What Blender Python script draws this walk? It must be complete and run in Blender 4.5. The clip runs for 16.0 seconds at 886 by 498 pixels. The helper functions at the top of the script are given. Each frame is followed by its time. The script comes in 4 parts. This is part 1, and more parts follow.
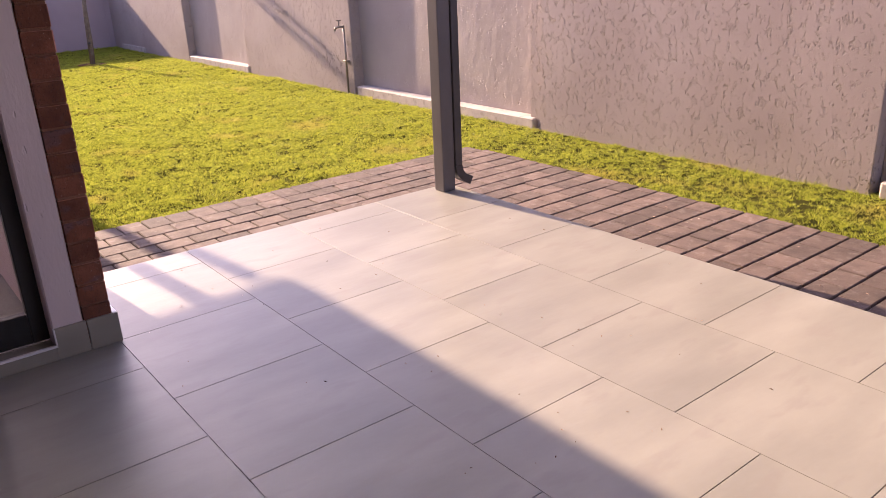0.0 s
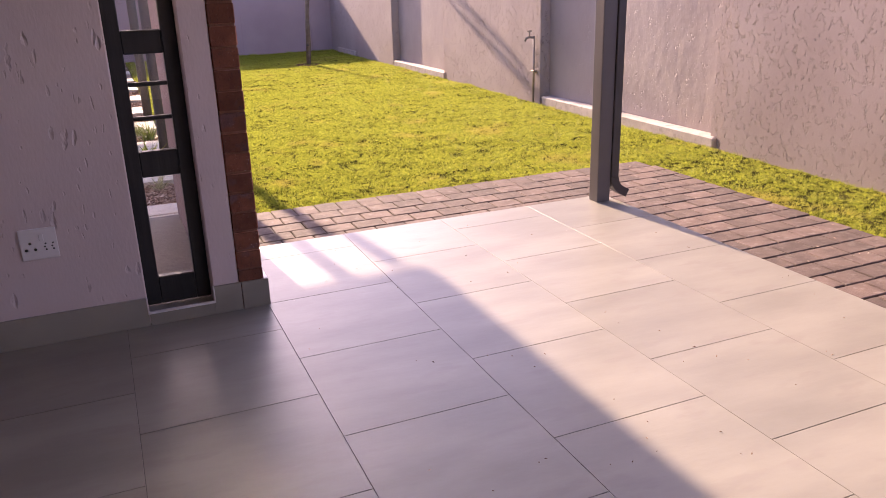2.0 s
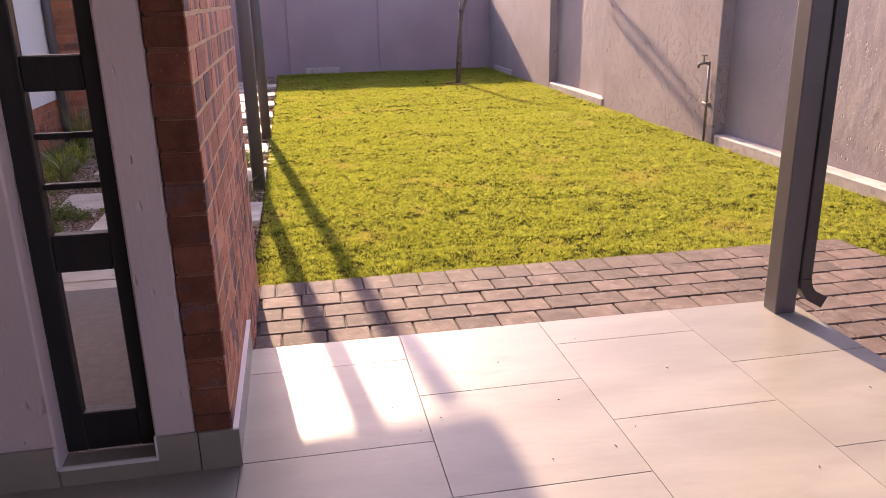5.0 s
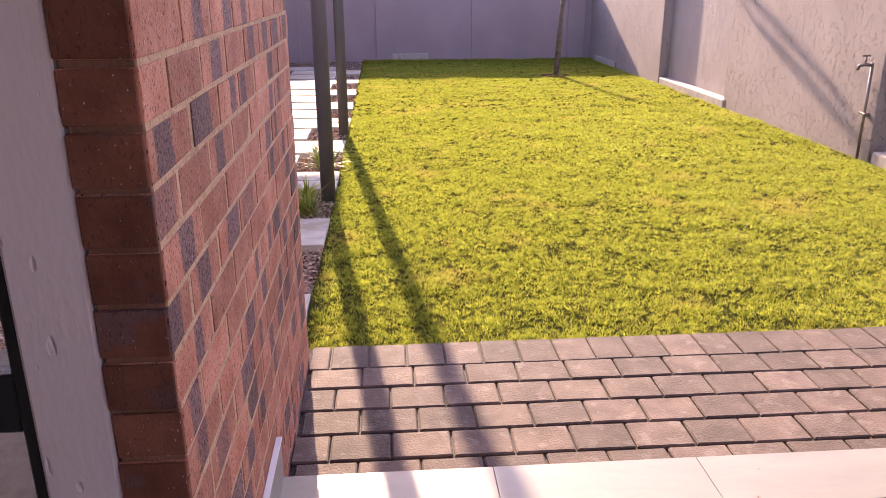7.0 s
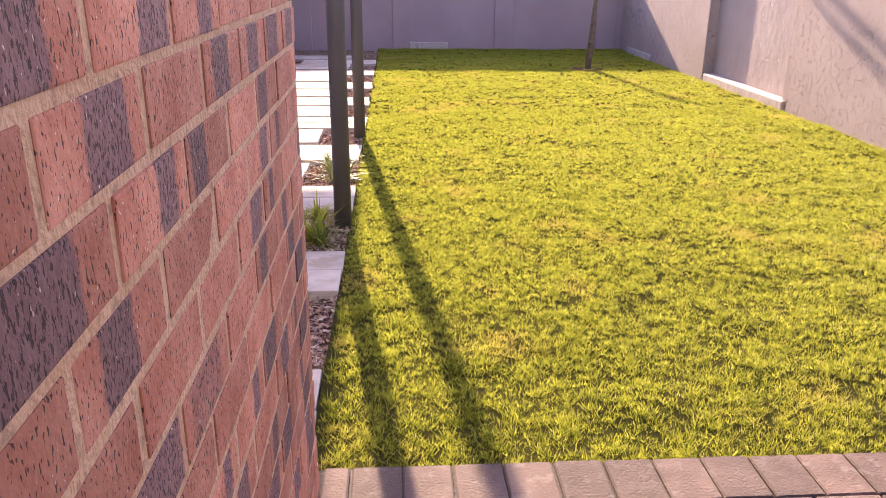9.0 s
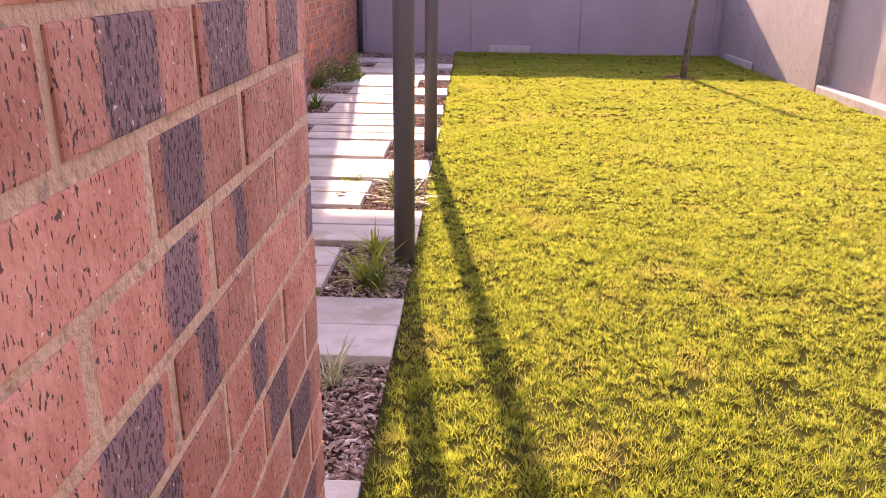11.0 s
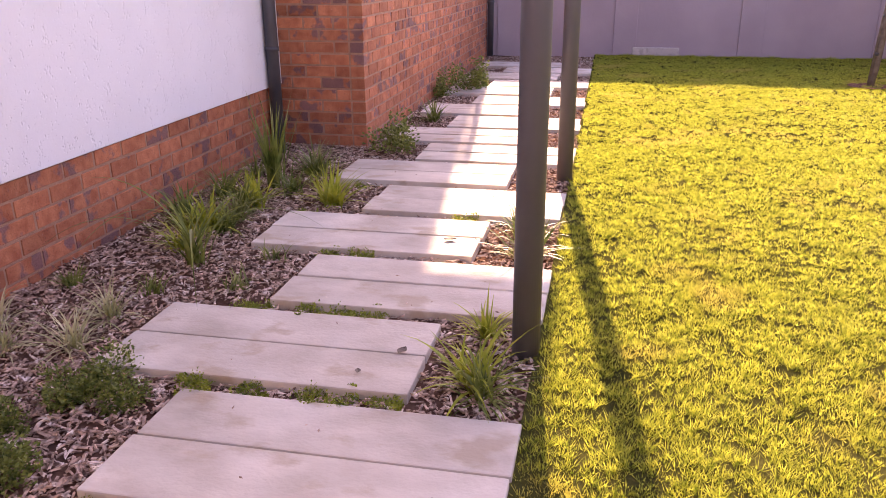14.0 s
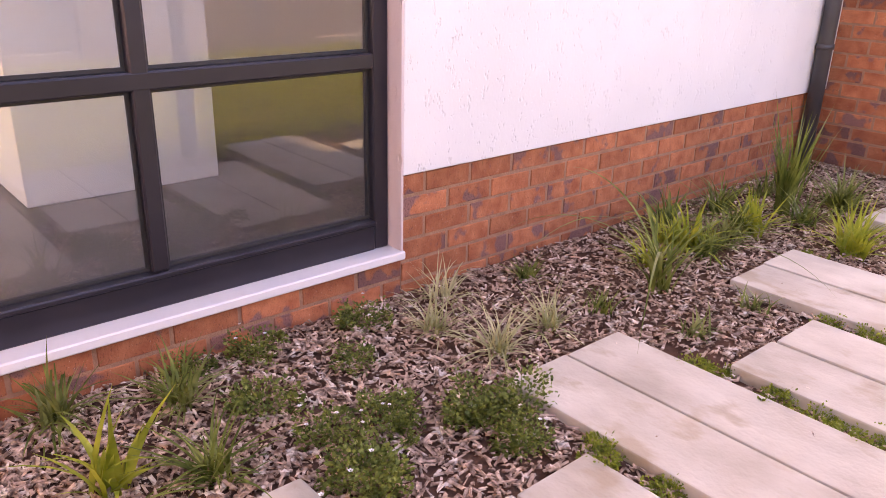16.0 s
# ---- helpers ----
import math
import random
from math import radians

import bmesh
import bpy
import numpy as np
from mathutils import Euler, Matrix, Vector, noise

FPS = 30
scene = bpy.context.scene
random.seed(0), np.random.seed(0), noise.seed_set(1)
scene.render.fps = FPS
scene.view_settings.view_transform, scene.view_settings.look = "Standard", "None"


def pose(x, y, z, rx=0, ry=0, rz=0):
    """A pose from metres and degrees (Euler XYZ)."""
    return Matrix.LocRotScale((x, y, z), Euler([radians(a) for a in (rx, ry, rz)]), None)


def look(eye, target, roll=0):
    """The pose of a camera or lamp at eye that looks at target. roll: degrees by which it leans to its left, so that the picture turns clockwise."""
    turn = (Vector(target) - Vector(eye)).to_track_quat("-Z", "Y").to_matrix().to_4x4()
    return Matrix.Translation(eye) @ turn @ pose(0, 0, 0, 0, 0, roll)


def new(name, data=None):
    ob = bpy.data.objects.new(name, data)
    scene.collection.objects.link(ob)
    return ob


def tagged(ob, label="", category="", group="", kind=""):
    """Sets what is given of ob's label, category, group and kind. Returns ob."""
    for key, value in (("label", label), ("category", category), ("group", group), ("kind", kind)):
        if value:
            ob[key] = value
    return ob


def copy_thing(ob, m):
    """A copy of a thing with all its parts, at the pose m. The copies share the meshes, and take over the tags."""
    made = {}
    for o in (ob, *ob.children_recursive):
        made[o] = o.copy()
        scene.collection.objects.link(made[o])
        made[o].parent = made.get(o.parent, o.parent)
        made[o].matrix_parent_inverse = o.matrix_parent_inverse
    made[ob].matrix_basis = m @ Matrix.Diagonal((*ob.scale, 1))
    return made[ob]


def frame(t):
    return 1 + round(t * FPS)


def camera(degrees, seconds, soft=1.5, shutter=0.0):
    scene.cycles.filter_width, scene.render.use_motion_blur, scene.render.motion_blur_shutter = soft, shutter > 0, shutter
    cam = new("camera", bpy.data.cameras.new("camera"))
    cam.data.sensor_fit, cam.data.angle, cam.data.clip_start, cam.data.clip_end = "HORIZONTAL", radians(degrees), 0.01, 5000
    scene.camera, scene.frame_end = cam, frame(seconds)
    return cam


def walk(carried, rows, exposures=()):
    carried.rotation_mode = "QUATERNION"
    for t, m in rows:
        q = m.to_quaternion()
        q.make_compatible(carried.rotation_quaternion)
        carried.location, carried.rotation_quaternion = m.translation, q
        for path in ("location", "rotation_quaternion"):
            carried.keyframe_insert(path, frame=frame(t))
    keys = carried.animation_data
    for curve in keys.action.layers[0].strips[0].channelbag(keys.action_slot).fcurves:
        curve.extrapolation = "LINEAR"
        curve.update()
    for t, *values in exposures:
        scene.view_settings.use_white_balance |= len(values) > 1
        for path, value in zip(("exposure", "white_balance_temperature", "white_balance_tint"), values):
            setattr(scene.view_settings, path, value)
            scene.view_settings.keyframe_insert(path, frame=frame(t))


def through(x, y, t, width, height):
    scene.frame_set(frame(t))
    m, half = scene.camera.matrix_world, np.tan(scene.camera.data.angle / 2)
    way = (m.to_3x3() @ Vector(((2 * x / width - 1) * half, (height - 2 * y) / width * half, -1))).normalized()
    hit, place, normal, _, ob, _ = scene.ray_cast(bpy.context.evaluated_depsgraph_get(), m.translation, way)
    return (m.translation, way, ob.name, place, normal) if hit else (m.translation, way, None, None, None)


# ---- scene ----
cam = camera(59.1, 16.0, soft=0.75)
METRES, EYE, TILT, LEAN, TURN = 6.6, 1.383, 0.0, 0.0, -37.6
ROWS = [
    (0.0, 0.0, 0.0, 0.0, -0.88, -20.7, 2.33),
    (0.5, -0.0064, -0.0216, -0.0012, 7.36, -19.87, 2.21),
    (1.0, -0.0017, -0.0412, -0.0027, 12.38, -19.7, 1.86),
    (1.5, 0.0149, -0.0356, -0.0013, 13.99, -19.55, 1.61),
    (2.0, 0.0423, -0.0165, -0.0038, 14.22, -19.29, 1.56),
    (2.5, 0.0536, 0.0093, -0.0036, 14.11, -18.93, 1.79),
    (3.0, 0.0562, 0.0481, -0.003, 14.98, -18.47, 1.89),
    (3.5, 0.059, 0.0814, -0.0049, 17.19, -18.06, 1.9),
    (4.0, 0.0591, 0.1244, -0.0048, 20.34, -17.88, 1.74),
    (4.5, 0.0447, 0.1612, -0.0086, 23.8, -17.81, 1.43),
    (7.0, -0.0617, 0.3252, -0.0126, 33.26, -19.01, 0.22),
    (7.5, -0.0872, 0.3573, -0.0135, 33.45, -19.36, 0.13),
    (8.0, -0.1134, 0.3797, -0.0142, 33.27, -19.64, -0.08),
    (8.5, -0.1417, 0.4047, -0.013, 33.27, -19.92, -0.31),
    (9.0, -0.1605, 0.4297, -0.0151, 34.13, -20.03, -0.48),
    (9.5, -0.1794, 0.4571, -0.0172, 35.89, -19.87, -0.53),
    (12.0, -0.2664, 0.5587, -0.026, 41.04, -20.05, -0.52),
    (12.5, -0.2856, 0.578, -0.0243, 41.68, -20.2, -0.18),
    (13.0, -0.3008, 0.5961, -0.0268, 43.01, -20.1, 0.17),
    (13.5, -0.3175, 0.6233, -0.0307, 45.31, -20.04, 0.44),
    (14.0, -0.3397, 0.6412, -0.0328, 49.14, -19.98, 0.34),
    (14.5, -0.3663, 0.6595, -0.0346, 54.06, -20.18, 0.18),
    (15.0, -0.3872, 0.6767, -0.0369, 63.04, -20.31, -0.51),
    (15.5, -0.4049, 0.691, -0.0385, 74.15, -20.77, -1.07),
    (16.0, -0.4241, 0.6891, -0.0411, 86.89, -21.22, -1.32),
]

# ---- light ----
EXPOSURES = [(0.0, 1.82, 6950, 46), (0.5, 1.82, 6950, 48), (1.0, 1.96, 6950, 51), (1.5, 1.96, 6950, 51), (2.0, 1.84, 6950, 50), (2.5, 1.72, 6950, 49), (3.5, 1.6, 7050, 47),
             (4.5, 1.64, 7200, 49), (7.0, 2.0, 6900, 47), (9.0, 2.16, 7000, 48), (12.5, 2.27, 7550, 56), (14.5, 2.48, 7900, 55), (15.0, 2.58, 8150, 53), (16.0, 2.97, 8550, 47)]
SUN_DX, SUN_DZ = -0.12, 0.464          # towards the sun: (SUN_DX, 1, SUN_DZ)
walk(cam, [(t, pose(0, 0, EYE, TILT, LEAN, TURN) @ pose(METRES * x, METRES * y, METRES * z, 90 + pitch, roll, yaw)) for t, x, y, z, yaw, pitch, roll in ROWS], EXPOSURES)

world = bpy.data.worlds.new("world")
scene.world = world
world.use_nodes = True
wn = world.node_tree
sky = wn.nodes.new("ShaderNodeTexSky")
sky.sky_type = "NISHITA"
sky.sun_disc = False
sky.sun_elevation = math.atan2(SUN_DZ, math.hypot(SUN_DX, 1))
sky.sun_rotation = math.atan2(SUN_DX, 1.0)
sky.dust_density = 1.2
sky.ozone_density = 1.8
wn.nodes["Background"].inputs["Strength"].default_value = 0.15
wn.links.new(sky.outputs[0], wn.nodes["Background"].inputs["Color"])
sun = new("sun", bpy.data.lights.new("sun", "SUN"))
sun.data.energy, sun.data.angle, sun.data.color = 3.7, radians(0.6), (1.0, 0.93, 0.60)
sun.matrix_world = look((SUN_DX * 30, 30, SUN_DZ * 30), (0, 0, 0))


# ---- materials ----
def material(name, c1, c2, scale=8.0, rough=0.8, bump=0.3, bump_scale=60.0, stretch=(1, 1, 1), c3=None, spots=0.0,
             spot_scale=40.0, rand=0.0, metal=0.0, detail=6.0, dist=0.01, lift=None):
    """Two colours mixed by noise, a third in stains or specks, variation from piece to piece, fine relief."""
    m = bpy.data.materials.new(name)
    m.use_nodes = True
    nt = m.node_tree
    n, l = nt.nodes, nt.links
    b = n["Principled BSDF"]
    b.inputs["Roughness"].default_value = rough
    b.inputs["Metallic"].default_value = metal
    co = n.new("ShaderNodeTexCoord")
    mp = n.new("ShaderNodeMapping")
    mp.inputs["Scale"].default_value = stretch
    info = n.new("ShaderNodeObjectInfo")
    geo = n.new("ShaderNodeNewGeometry")
    l.new(geo.outputs["Position"], mp.inputs["Vector"])
    t1 = n.new("ShaderNodeTexNoise")
    t1.inputs["Scale"].default_value, t1.inputs["Detail"].default_value = scale, detail
    l.new(mp.outputs[0], t1.inputs["Vector"])
    r1 = n.new("ShaderNodeValToRGB")
    r1.color_ramp.elements[0].position, r1.color_ramp.elements[1].position = 0.33, 0.67
    r1.color_ramp.elements[0].color, r1.color_ramp.elements[1].color = (*c1, 1), (*c2, 1)
    l.new(t1.outputs["Fac"], r1.inputs[0])
    colour = r1.outputs[0]
    if c3:
        t3 = n.new("ShaderNodeTexNoise")
        t3.inputs["Scale"].default_value, t3.inputs["Detail"].default_value = spot_scale, 4
        l.new(mp.outputs[0], t3.inputs["Vector"])
        r3 = n.new("ShaderNodeValToRGB")
        r3.color_ramp.elements[0].position, r3.color_ramp.elements[1].position = 0.56, 0.66
        r3.color_ramp.elements[0].color, r3.color_ramp.elements[1].color = (0, 0, 0, 1), (spots, spots, spots, 1)
        l.new(t3.outputs["Fac"], r3.inputs[0])
        mx = n.new("ShaderNodeMixRGB")
        mx.inputs[2].default_value = (*c3, 1)
        l.new(r3.outputs[0], mx.inputs[0])
        l.new(colour, mx.inputs[1])
        colour = mx.outputs[0]
    if rand:
        hs = n.new("ShaderNodeHueSaturation")
        ma = n.new("ShaderNodeMapRange")
        ma.inputs[3].default_value, ma.inputs[4].default_value = 1 - rand, 1 + rand
        l.new(info.outputs["Random"], ma.inputs[0])
        l.new(ma.outputs[0], hs.inputs["Value"])
        l.new(colour, hs.inputs["Color"])
        colour = hs.outputs[0]
    l.new(colour, b.inputs["Base Color"])
    if bump:
        t2 = n.new("ShaderNodeTexNoise")
        t2.inputs["Scale"].default_value, t2.inputs["Detail"].default_value = bump_scale, 5
        l.new(mp.outputs[0], t2.inputs["Vector"])
        bp = n.new("ShaderNodeBump")
        bp.inputs["Strength"].default_value, bp.inputs["Distance"].default_value = bump, dist
        l.new(t2.outputs["Fac"], bp.inputs["Height"])
        l.new(bp.outputs[0], b.inputs["Normal"])
    return m


def leaf_material(name, dark, light, rough=0.5, through=0.35, scale=1.2, straw=None):
    """Blades and leaves: mixed greens that let some light through."""
    m = material(name, dark, light, scale=scale, rough=rough, bump=0, detail=3, c3=straw, spots=0.6, spot_scale=1.8)
    nt = m.node_tree
    n, l = nt.nodes, nt.links
    b = n["Principled BSDF"]
    b.inputs["Specular IOR Level"].default_value = 0.25
    colour = b.inputs["Base Color"].links[0].from_socket
    tr = n.new("ShaderNodeBsdfTranslucent")
    l.new(colour, tr.inputs["Color"])
    mx = n.new("ShaderNodeMixShader")
    mx.inputs[0].default_value = through
    l.new(b.outputs[0], mx.inputs[1])
    l.new(tr.outputs[0], mx.inputs[2])
    l.new(mx.outputs[0], n["Material Output"].inputs[0])
    return m


def plaster_material(name, c1, c2, pits=0.6, pit_scale=26.0, dist=0.012, stretch=(1, 1, 0.35), wavy=0.0, cover=0.6):
    """Scratched plaster: smooth with torn pits drawn downwards."""
    m = material(name, c1, c2, scale=1.3, rough=0.92, bump=0)
    nt = m.node_tree
    n, l = nt.nodes, nt.links
    b = n["Principled BSDF"]
    geo = n.new("ShaderNodeNewGeometry")
    mp = n.new("ShaderNodeMapping")
    mp.inputs["Scale"].default_value = stretch
    l.new(geo.outputs["Position"], mp.inputs["Vector"])
    warp = n.new("ShaderNodeTexNoise")
    warp.inputs["Scale"].default_value, warp.inputs["Detail"].default_value = pit_scale * 0.9, 3
    l.new(mp.outputs[0], warp.inputs["Vector"])
    shift = n.new("ShaderNodeVectorMath")
    shift.operation = "MULTIPLY_ADD"
    shift.inputs[1].default_value = (1.1 / pit_scale,) * 3
    l.new(warp.outputs["Color"], shift.inputs[0])
    l.new(mp.outputs[0], shift.inputs[2])
    t = n.new("ShaderNodeTexVoronoi")
    t.inputs["Scale"].default_value = pit_scale
    l.new(shift.outputs[0], t.inputs["Vector"])
    mask = n.new("ShaderNodeTexNoise")
    mask.inputs["Scale"].default_value, mask.inputs["Detail"].default_value = pit_scale * 0.3, 4
    l.new(mp.outputs[0], mask.inputs["Vector"])
    cut = n.new("ShaderNodeMapRange")
    cut.inputs[1].default_value, cut.inputs[2].default_value = cover - 0.14, cover + 0.10
    cut.inputs[3].default_value, cut.inputs[4].default_value = 0.0, 0.55
    l.new(mask.outputs["Fac"], cut.inputs[0])
    less = n.new("ShaderNodeMath")
    less.operation = "SUBTRACT"
    l.new(t.outputs["Distance"], less.inputs[0])
    l.new(cut.outputs[0], less.inputs[1])
    r = n.new("ShaderNodeMapRange")
    r.inputs[1].default_value, r.inputs[2].default_value = -0.12, 0.16
    l.new(less.outputs[0], r.inputs[0])
    f = n.new("ShaderNodeTexNoise")
    f.inputs["Scale"].default_value, f.inputs["Detail"].default_value = 9.0 if wavy else 90.0, 4
    l.new(mp.outputs[0], f.inputs["Vector"])
    ma = n.new("ShaderNodeMath")
    ma.operation = "MULTIPLY_ADD"
    ma.inputs[1].default_value = wavy if wavy else 0.12
    l.new(f.outputs["Fac"], ma.inputs[0])
    l.new(r.outputs[0], ma.inputs[2])
    bp = n.new("ShaderNodeBump")
    bp.inputs["Strength"].default_value, bp.inputs["Distance"].default_value = pits, dist
    l.new(ma.outputs[0], bp.inputs["Height"])
    l.new(bp.outputs[0], b.inputs["Normal"])
    return m


def brick_material(name, low=(0.37, 0.16, 0.10), high=(0.52, 0.265, 0.18), pits=0.9, burnt=0.8, edge=0.565, kissed=False):
    """Clay face brick: orange red to blue-burnt, brick by brick, with torn pits and pale grit; kissed: burnt in upright bands."""
    m = bpy.data.materials.new(name)
    m.use_nodes = True
    nt = m.node_tree
    n, l = nt.nodes, nt.links
    b = n["Principled BSDF"]
    b.inputs["Roughness"].default_value = 0.85
    b.inputs["Specular IOR Level"].default_value = 0.3
    geo, info, obj = n.new("ShaderNodeNewGeometry"), n.new("ShaderNodeObjectInfo"), n.new("ShaderNodeTexCoord")
    tone = n.new("ShaderNodeAttribute")
    tone.attribute_name = "tone"

    def calc(op, *values, clamp=False):
        q = n.new("ShaderNodeMath")
        q.operation, q.use_clamp = op, clamp
        for k, v in enumerate(values):
            if isinstance(v, (int, float)):
                q.inputs[k].default_value = v
            else:
                l.new(v, q.inputs[k])
        return q.outputs[0]

    def grain(scale, detail, stretch=(1, 1, 1), shift=0.0):
        mp, t = n.new("ShaderNodeMapping"), n.new("ShaderNodeTexNoise")
        mp.inputs["Scale"].default_value, mp.inputs["Location"].default_value = stretch, (shift,) * 3
        t.inputs["Scale"].default_value, t.inputs["Detail"].default_value = scale, detail
        l.new(geo.outputs["Position"], mp.inputs["Vector"])
        l.new(mp.outputs[0], t.inputs["Vector"])
        return t.outputs["Fac"]

    def span(value, a, b_, lo=0.0, hi=1.0):
        q = n.new("ShaderNodeMapRange")
        for k, v in enumerate((a, b_, lo, hi), 1):
            q.inputs[k].default_value = v
        l.new(value, q.inputs[0])
        return q.outputs[0]

    def blend(fac, c1, c2):
        q = n.new("ShaderNodeMixRGB")
        for k, v in enumerate((fac, c1, c2)):
            if isinstance(v, tuple):
                q.inputs[k].default_value = (*v, 1)
            else:
                l.new(v, q.inputs[k])
        return q.outputs[0]

    pick = calc("FRACT", calc("ADD", info.outputs["Random"], tone.outputs["Fac"]))
    second, third = calc("FRACT", calc("MULTIPLY", pick, 7.3)), calc("FRACT", calc("MULTIPLY", pick, 31.7))
    clay = blend(span(grain(14, 6), 0.33, 0.67), low, high)
    if kissed:
        sep = n.new("ShaderNodeSeparateXYZ")
        l.new(obj.outputs["Object"], sep.inputs[0])
        away = calc("ABSOLUTE", calc("SUBTRACT", sep.outputs[1], calc("MULTIPLY_ADD", second, 0.11, -0.055)))
        away = calc("ADD", away, calc("MULTIPLY_ADD", grain(26, 3), 0.026, -0.013))
        wide = calc("MULTIPLY_ADD", third, 0.055, 0.018)
        burn = span(calc("SUBTRACT", wide, away), -0.004, 0.006)
        burn = calc("MULTIPLY", burn, span(pick, 0.50, 0.44))
    else:
        burn = span(calc("MULTIPLY_ADD", pick, 0.32, grain(10, 2)), edge + 0.16, edge + 0.23)
    burn = calc("MULTIPLY", burn, burnt)
    colour = blend(burn, clay, (0.15, 0.10, 0.112))
    hole = span(calc("MULTIPLY_ADD", burn, 0.075, grain(290, 2, (1, 1, 0.42))), 0.615, 0.66, 0.0, pits)
    colour = blend(hole, colour, (0.045, 0.03, 0.03))
    grit = span(grain(190, 1, (1, 1, 0.7), 5.0), 0.73, 0.76, 0.0, 0.75 * pits)
    colour = blend(grit, colour, (0.78, 0.62, 0.52))
    hs = n.new("ShaderNodeHueSaturation")
    l.new(span(second, 0.0, 1.0, 0.75, 1.2), hs.inputs["Value"])
    l.new(colour, hs.inputs["Color"])
    l.new(hs.outputs[0], b.inputs["Base Color"])
    bp = n.new("ShaderNodeBump")
    bp.inputs["Strength"].default_value, bp.inputs["Distance"].default_value = 0.7, 0.004
    l.new(calc("SUBTRACT", calc("MULTIPLY_ADD", grit, 0.5, calc("MULTIPLY_ADD", grain(38, 3), 1.6, calc("MULTIPLY", grain(120, 5), 0.7))), hole), bp.inputs["Height"])
    l.new(bp.outputs[0], b.inputs["Normal"])
    return m


def glass_material(name):
    m = bpy.data.materials.new(name)
    m.use_nodes = True
    b = m.node_tree.nodes["Principled BSDF"]
    b.inputs["Base Color"].default_value = (0.93, 0.96, 0.95, 1)
    b.inputs["Transmission Weight"].default_value = 1.0
    b.inputs["Roughness"].default_value = 0.0
    b.inputs["IOR"].default_value = 1.6
    return m


M_TILE = material("porcelain_tile", (0.25, 0.23, 0.192), (0.328, 0.303, 0.255), scale=2.6, rough=0.38, bump=0.06, bump_scale=25,
                  stretch=(0.6, 1.6, 1), c3=(0.25, 0.215, 0.185), spots=0.35, spot_scale=7.0, rand=0.05)
M_TILE.node_tree.nodes["Principled BSDF"].inputs["Specular IOR Level"].default_value = 0.5
M_GROUT = material("grout", (0.12, 0.105, 0.095), (0.17, 0.15, 0.135), scale=30)
M_PAVER = material("clay_paver", (0.088, 0.057, 0.047), (0.145, 0.098, 0.08), scale=9, rough=0.85, bump=0.4, bump_scale=110,
                   c3=(0.19, 0.15, 0.13), spots=0.5, spot_scale=22, rand=0.28)
M_SAND = material("joint_sand", (0.035, 0.025, 0.02), (0.06, 0.045, 0.038), scale=60, bump=0.6)
M_BRICK = brick_material("face_brick", (0.42, 0.147, 0.09), (0.575, 0.253, 0.166), kissed=True)
# same clay as the pier, darkened to carry the shade of its south end
M_BRICK_SHADED = brick_material("shaded_face_brick", (0.15, 0.052, 0.032), (0.24, 0.088, 0.052), 0.5, 0.5, 0.60)
M_BRICK_RED = brick_material("red_face_brick", (0.37, 0.11, 0.05), (0.53, 0.19, 0.09), 0.4, 0.7, 0.615)
M_MORTAR_RED = material("red_mortar", (0.30, 0.16, 0.10), (0.40, 0.215, 0.135), scale=18, rough=0.95, bump=0.5, bump_scale=130)
# pier mortar with the shade of the south end put into its colour
M_MORTAR_SHADED = material("shaded_mortar", (0.19, 0.085, 0.052), (0.26, 0.12, 0.075), scale=18, rough=0.95, bump=0.5, bump_scale=130)
M_MORTAR = material("mortar", (0.50, 0.305, 0.175), (0.61, 0.39, 0.24), scale=18, rough=0.95, bump=0.6, bump_scale=130,
                    c3=(0.2, 0.13, 0.09), spots=0.5, spot_scale=60)
M_WHITE = plaster_material("white_plaster", (0.74, 0.72, 0.71), (0.82, 0.80, 0.79), pits=0.5, pit_scale=70, cover=0.635, stretch=(1, 1, 0.6), dist=0.009)
M_PATIOWALL = plaster_material("patio_plaster", (0.62, 0.52, 0.515), (0.70, 0.595, 0.585), pits=0.8, pit_scale=30, cover=0.69)
M_GREY = plaster_material("grey_scratch_plaster", (0.35, 0.28, 0.255), (0.42, 0.345, 0.315), pits=1.0, pit_scale=70, cover=0.58, stretch=(1, 1, 0.6), dist=0.017)
M_GREYROUGH = plaster_material("grey_rough_plaster", (0.34, 0.28, 0.26), (0.41, 0.345, 0.32), pits=0.5, pit_scale=40, cover=0.68, wavy=1.3, dist=0.012, stretch=(1, 1, 0.7))
M_GREYSMOOTH = material("grey_smooth_plaster", (0.35, 0.265, 0.275), (0.40, 0.31, 0.315), scale=1.5, rough=0.9, bump=0.25, bump_scale=20)
M_LEDGE = material("ledge_cement", (0.42, 0.36, 0.32), (0.52, 0.45, 0.40), scale=9, bump=0.5, bump_scale=50, c3=(0.3, 0.25, 0.22), spots=0.6, spot_scale=12)
M_STEEL = material("painted_steel", (0.10, 0.092, 0.095), (0.115, 0.105, 0.108), scale=5, rough=0.42, bump=0.05, bump_scale=200)
M_PIPE = material("dark_pipe", (0.045, 0.043, 0.048), (0.06, 0.056, 0.06), scale=6, rough=0.45, bump=0.05)
M_ALU = material("bronze_aluminium", (0.022, 0.020, 0.029), (0.030, 0.027, 0.037), scale=5, rough=0.35, bump=0.04, metal=0.2)
M_BLACKWOOD = material("black_painted_wood", (0.012, 0.012, 0.013), (0.02, 0.02, 0.021), scale=30, rough=0.45, bump=0.15, stretch=(1, 1, 0.1))
M_GLASS = glass_material("clear_glass")
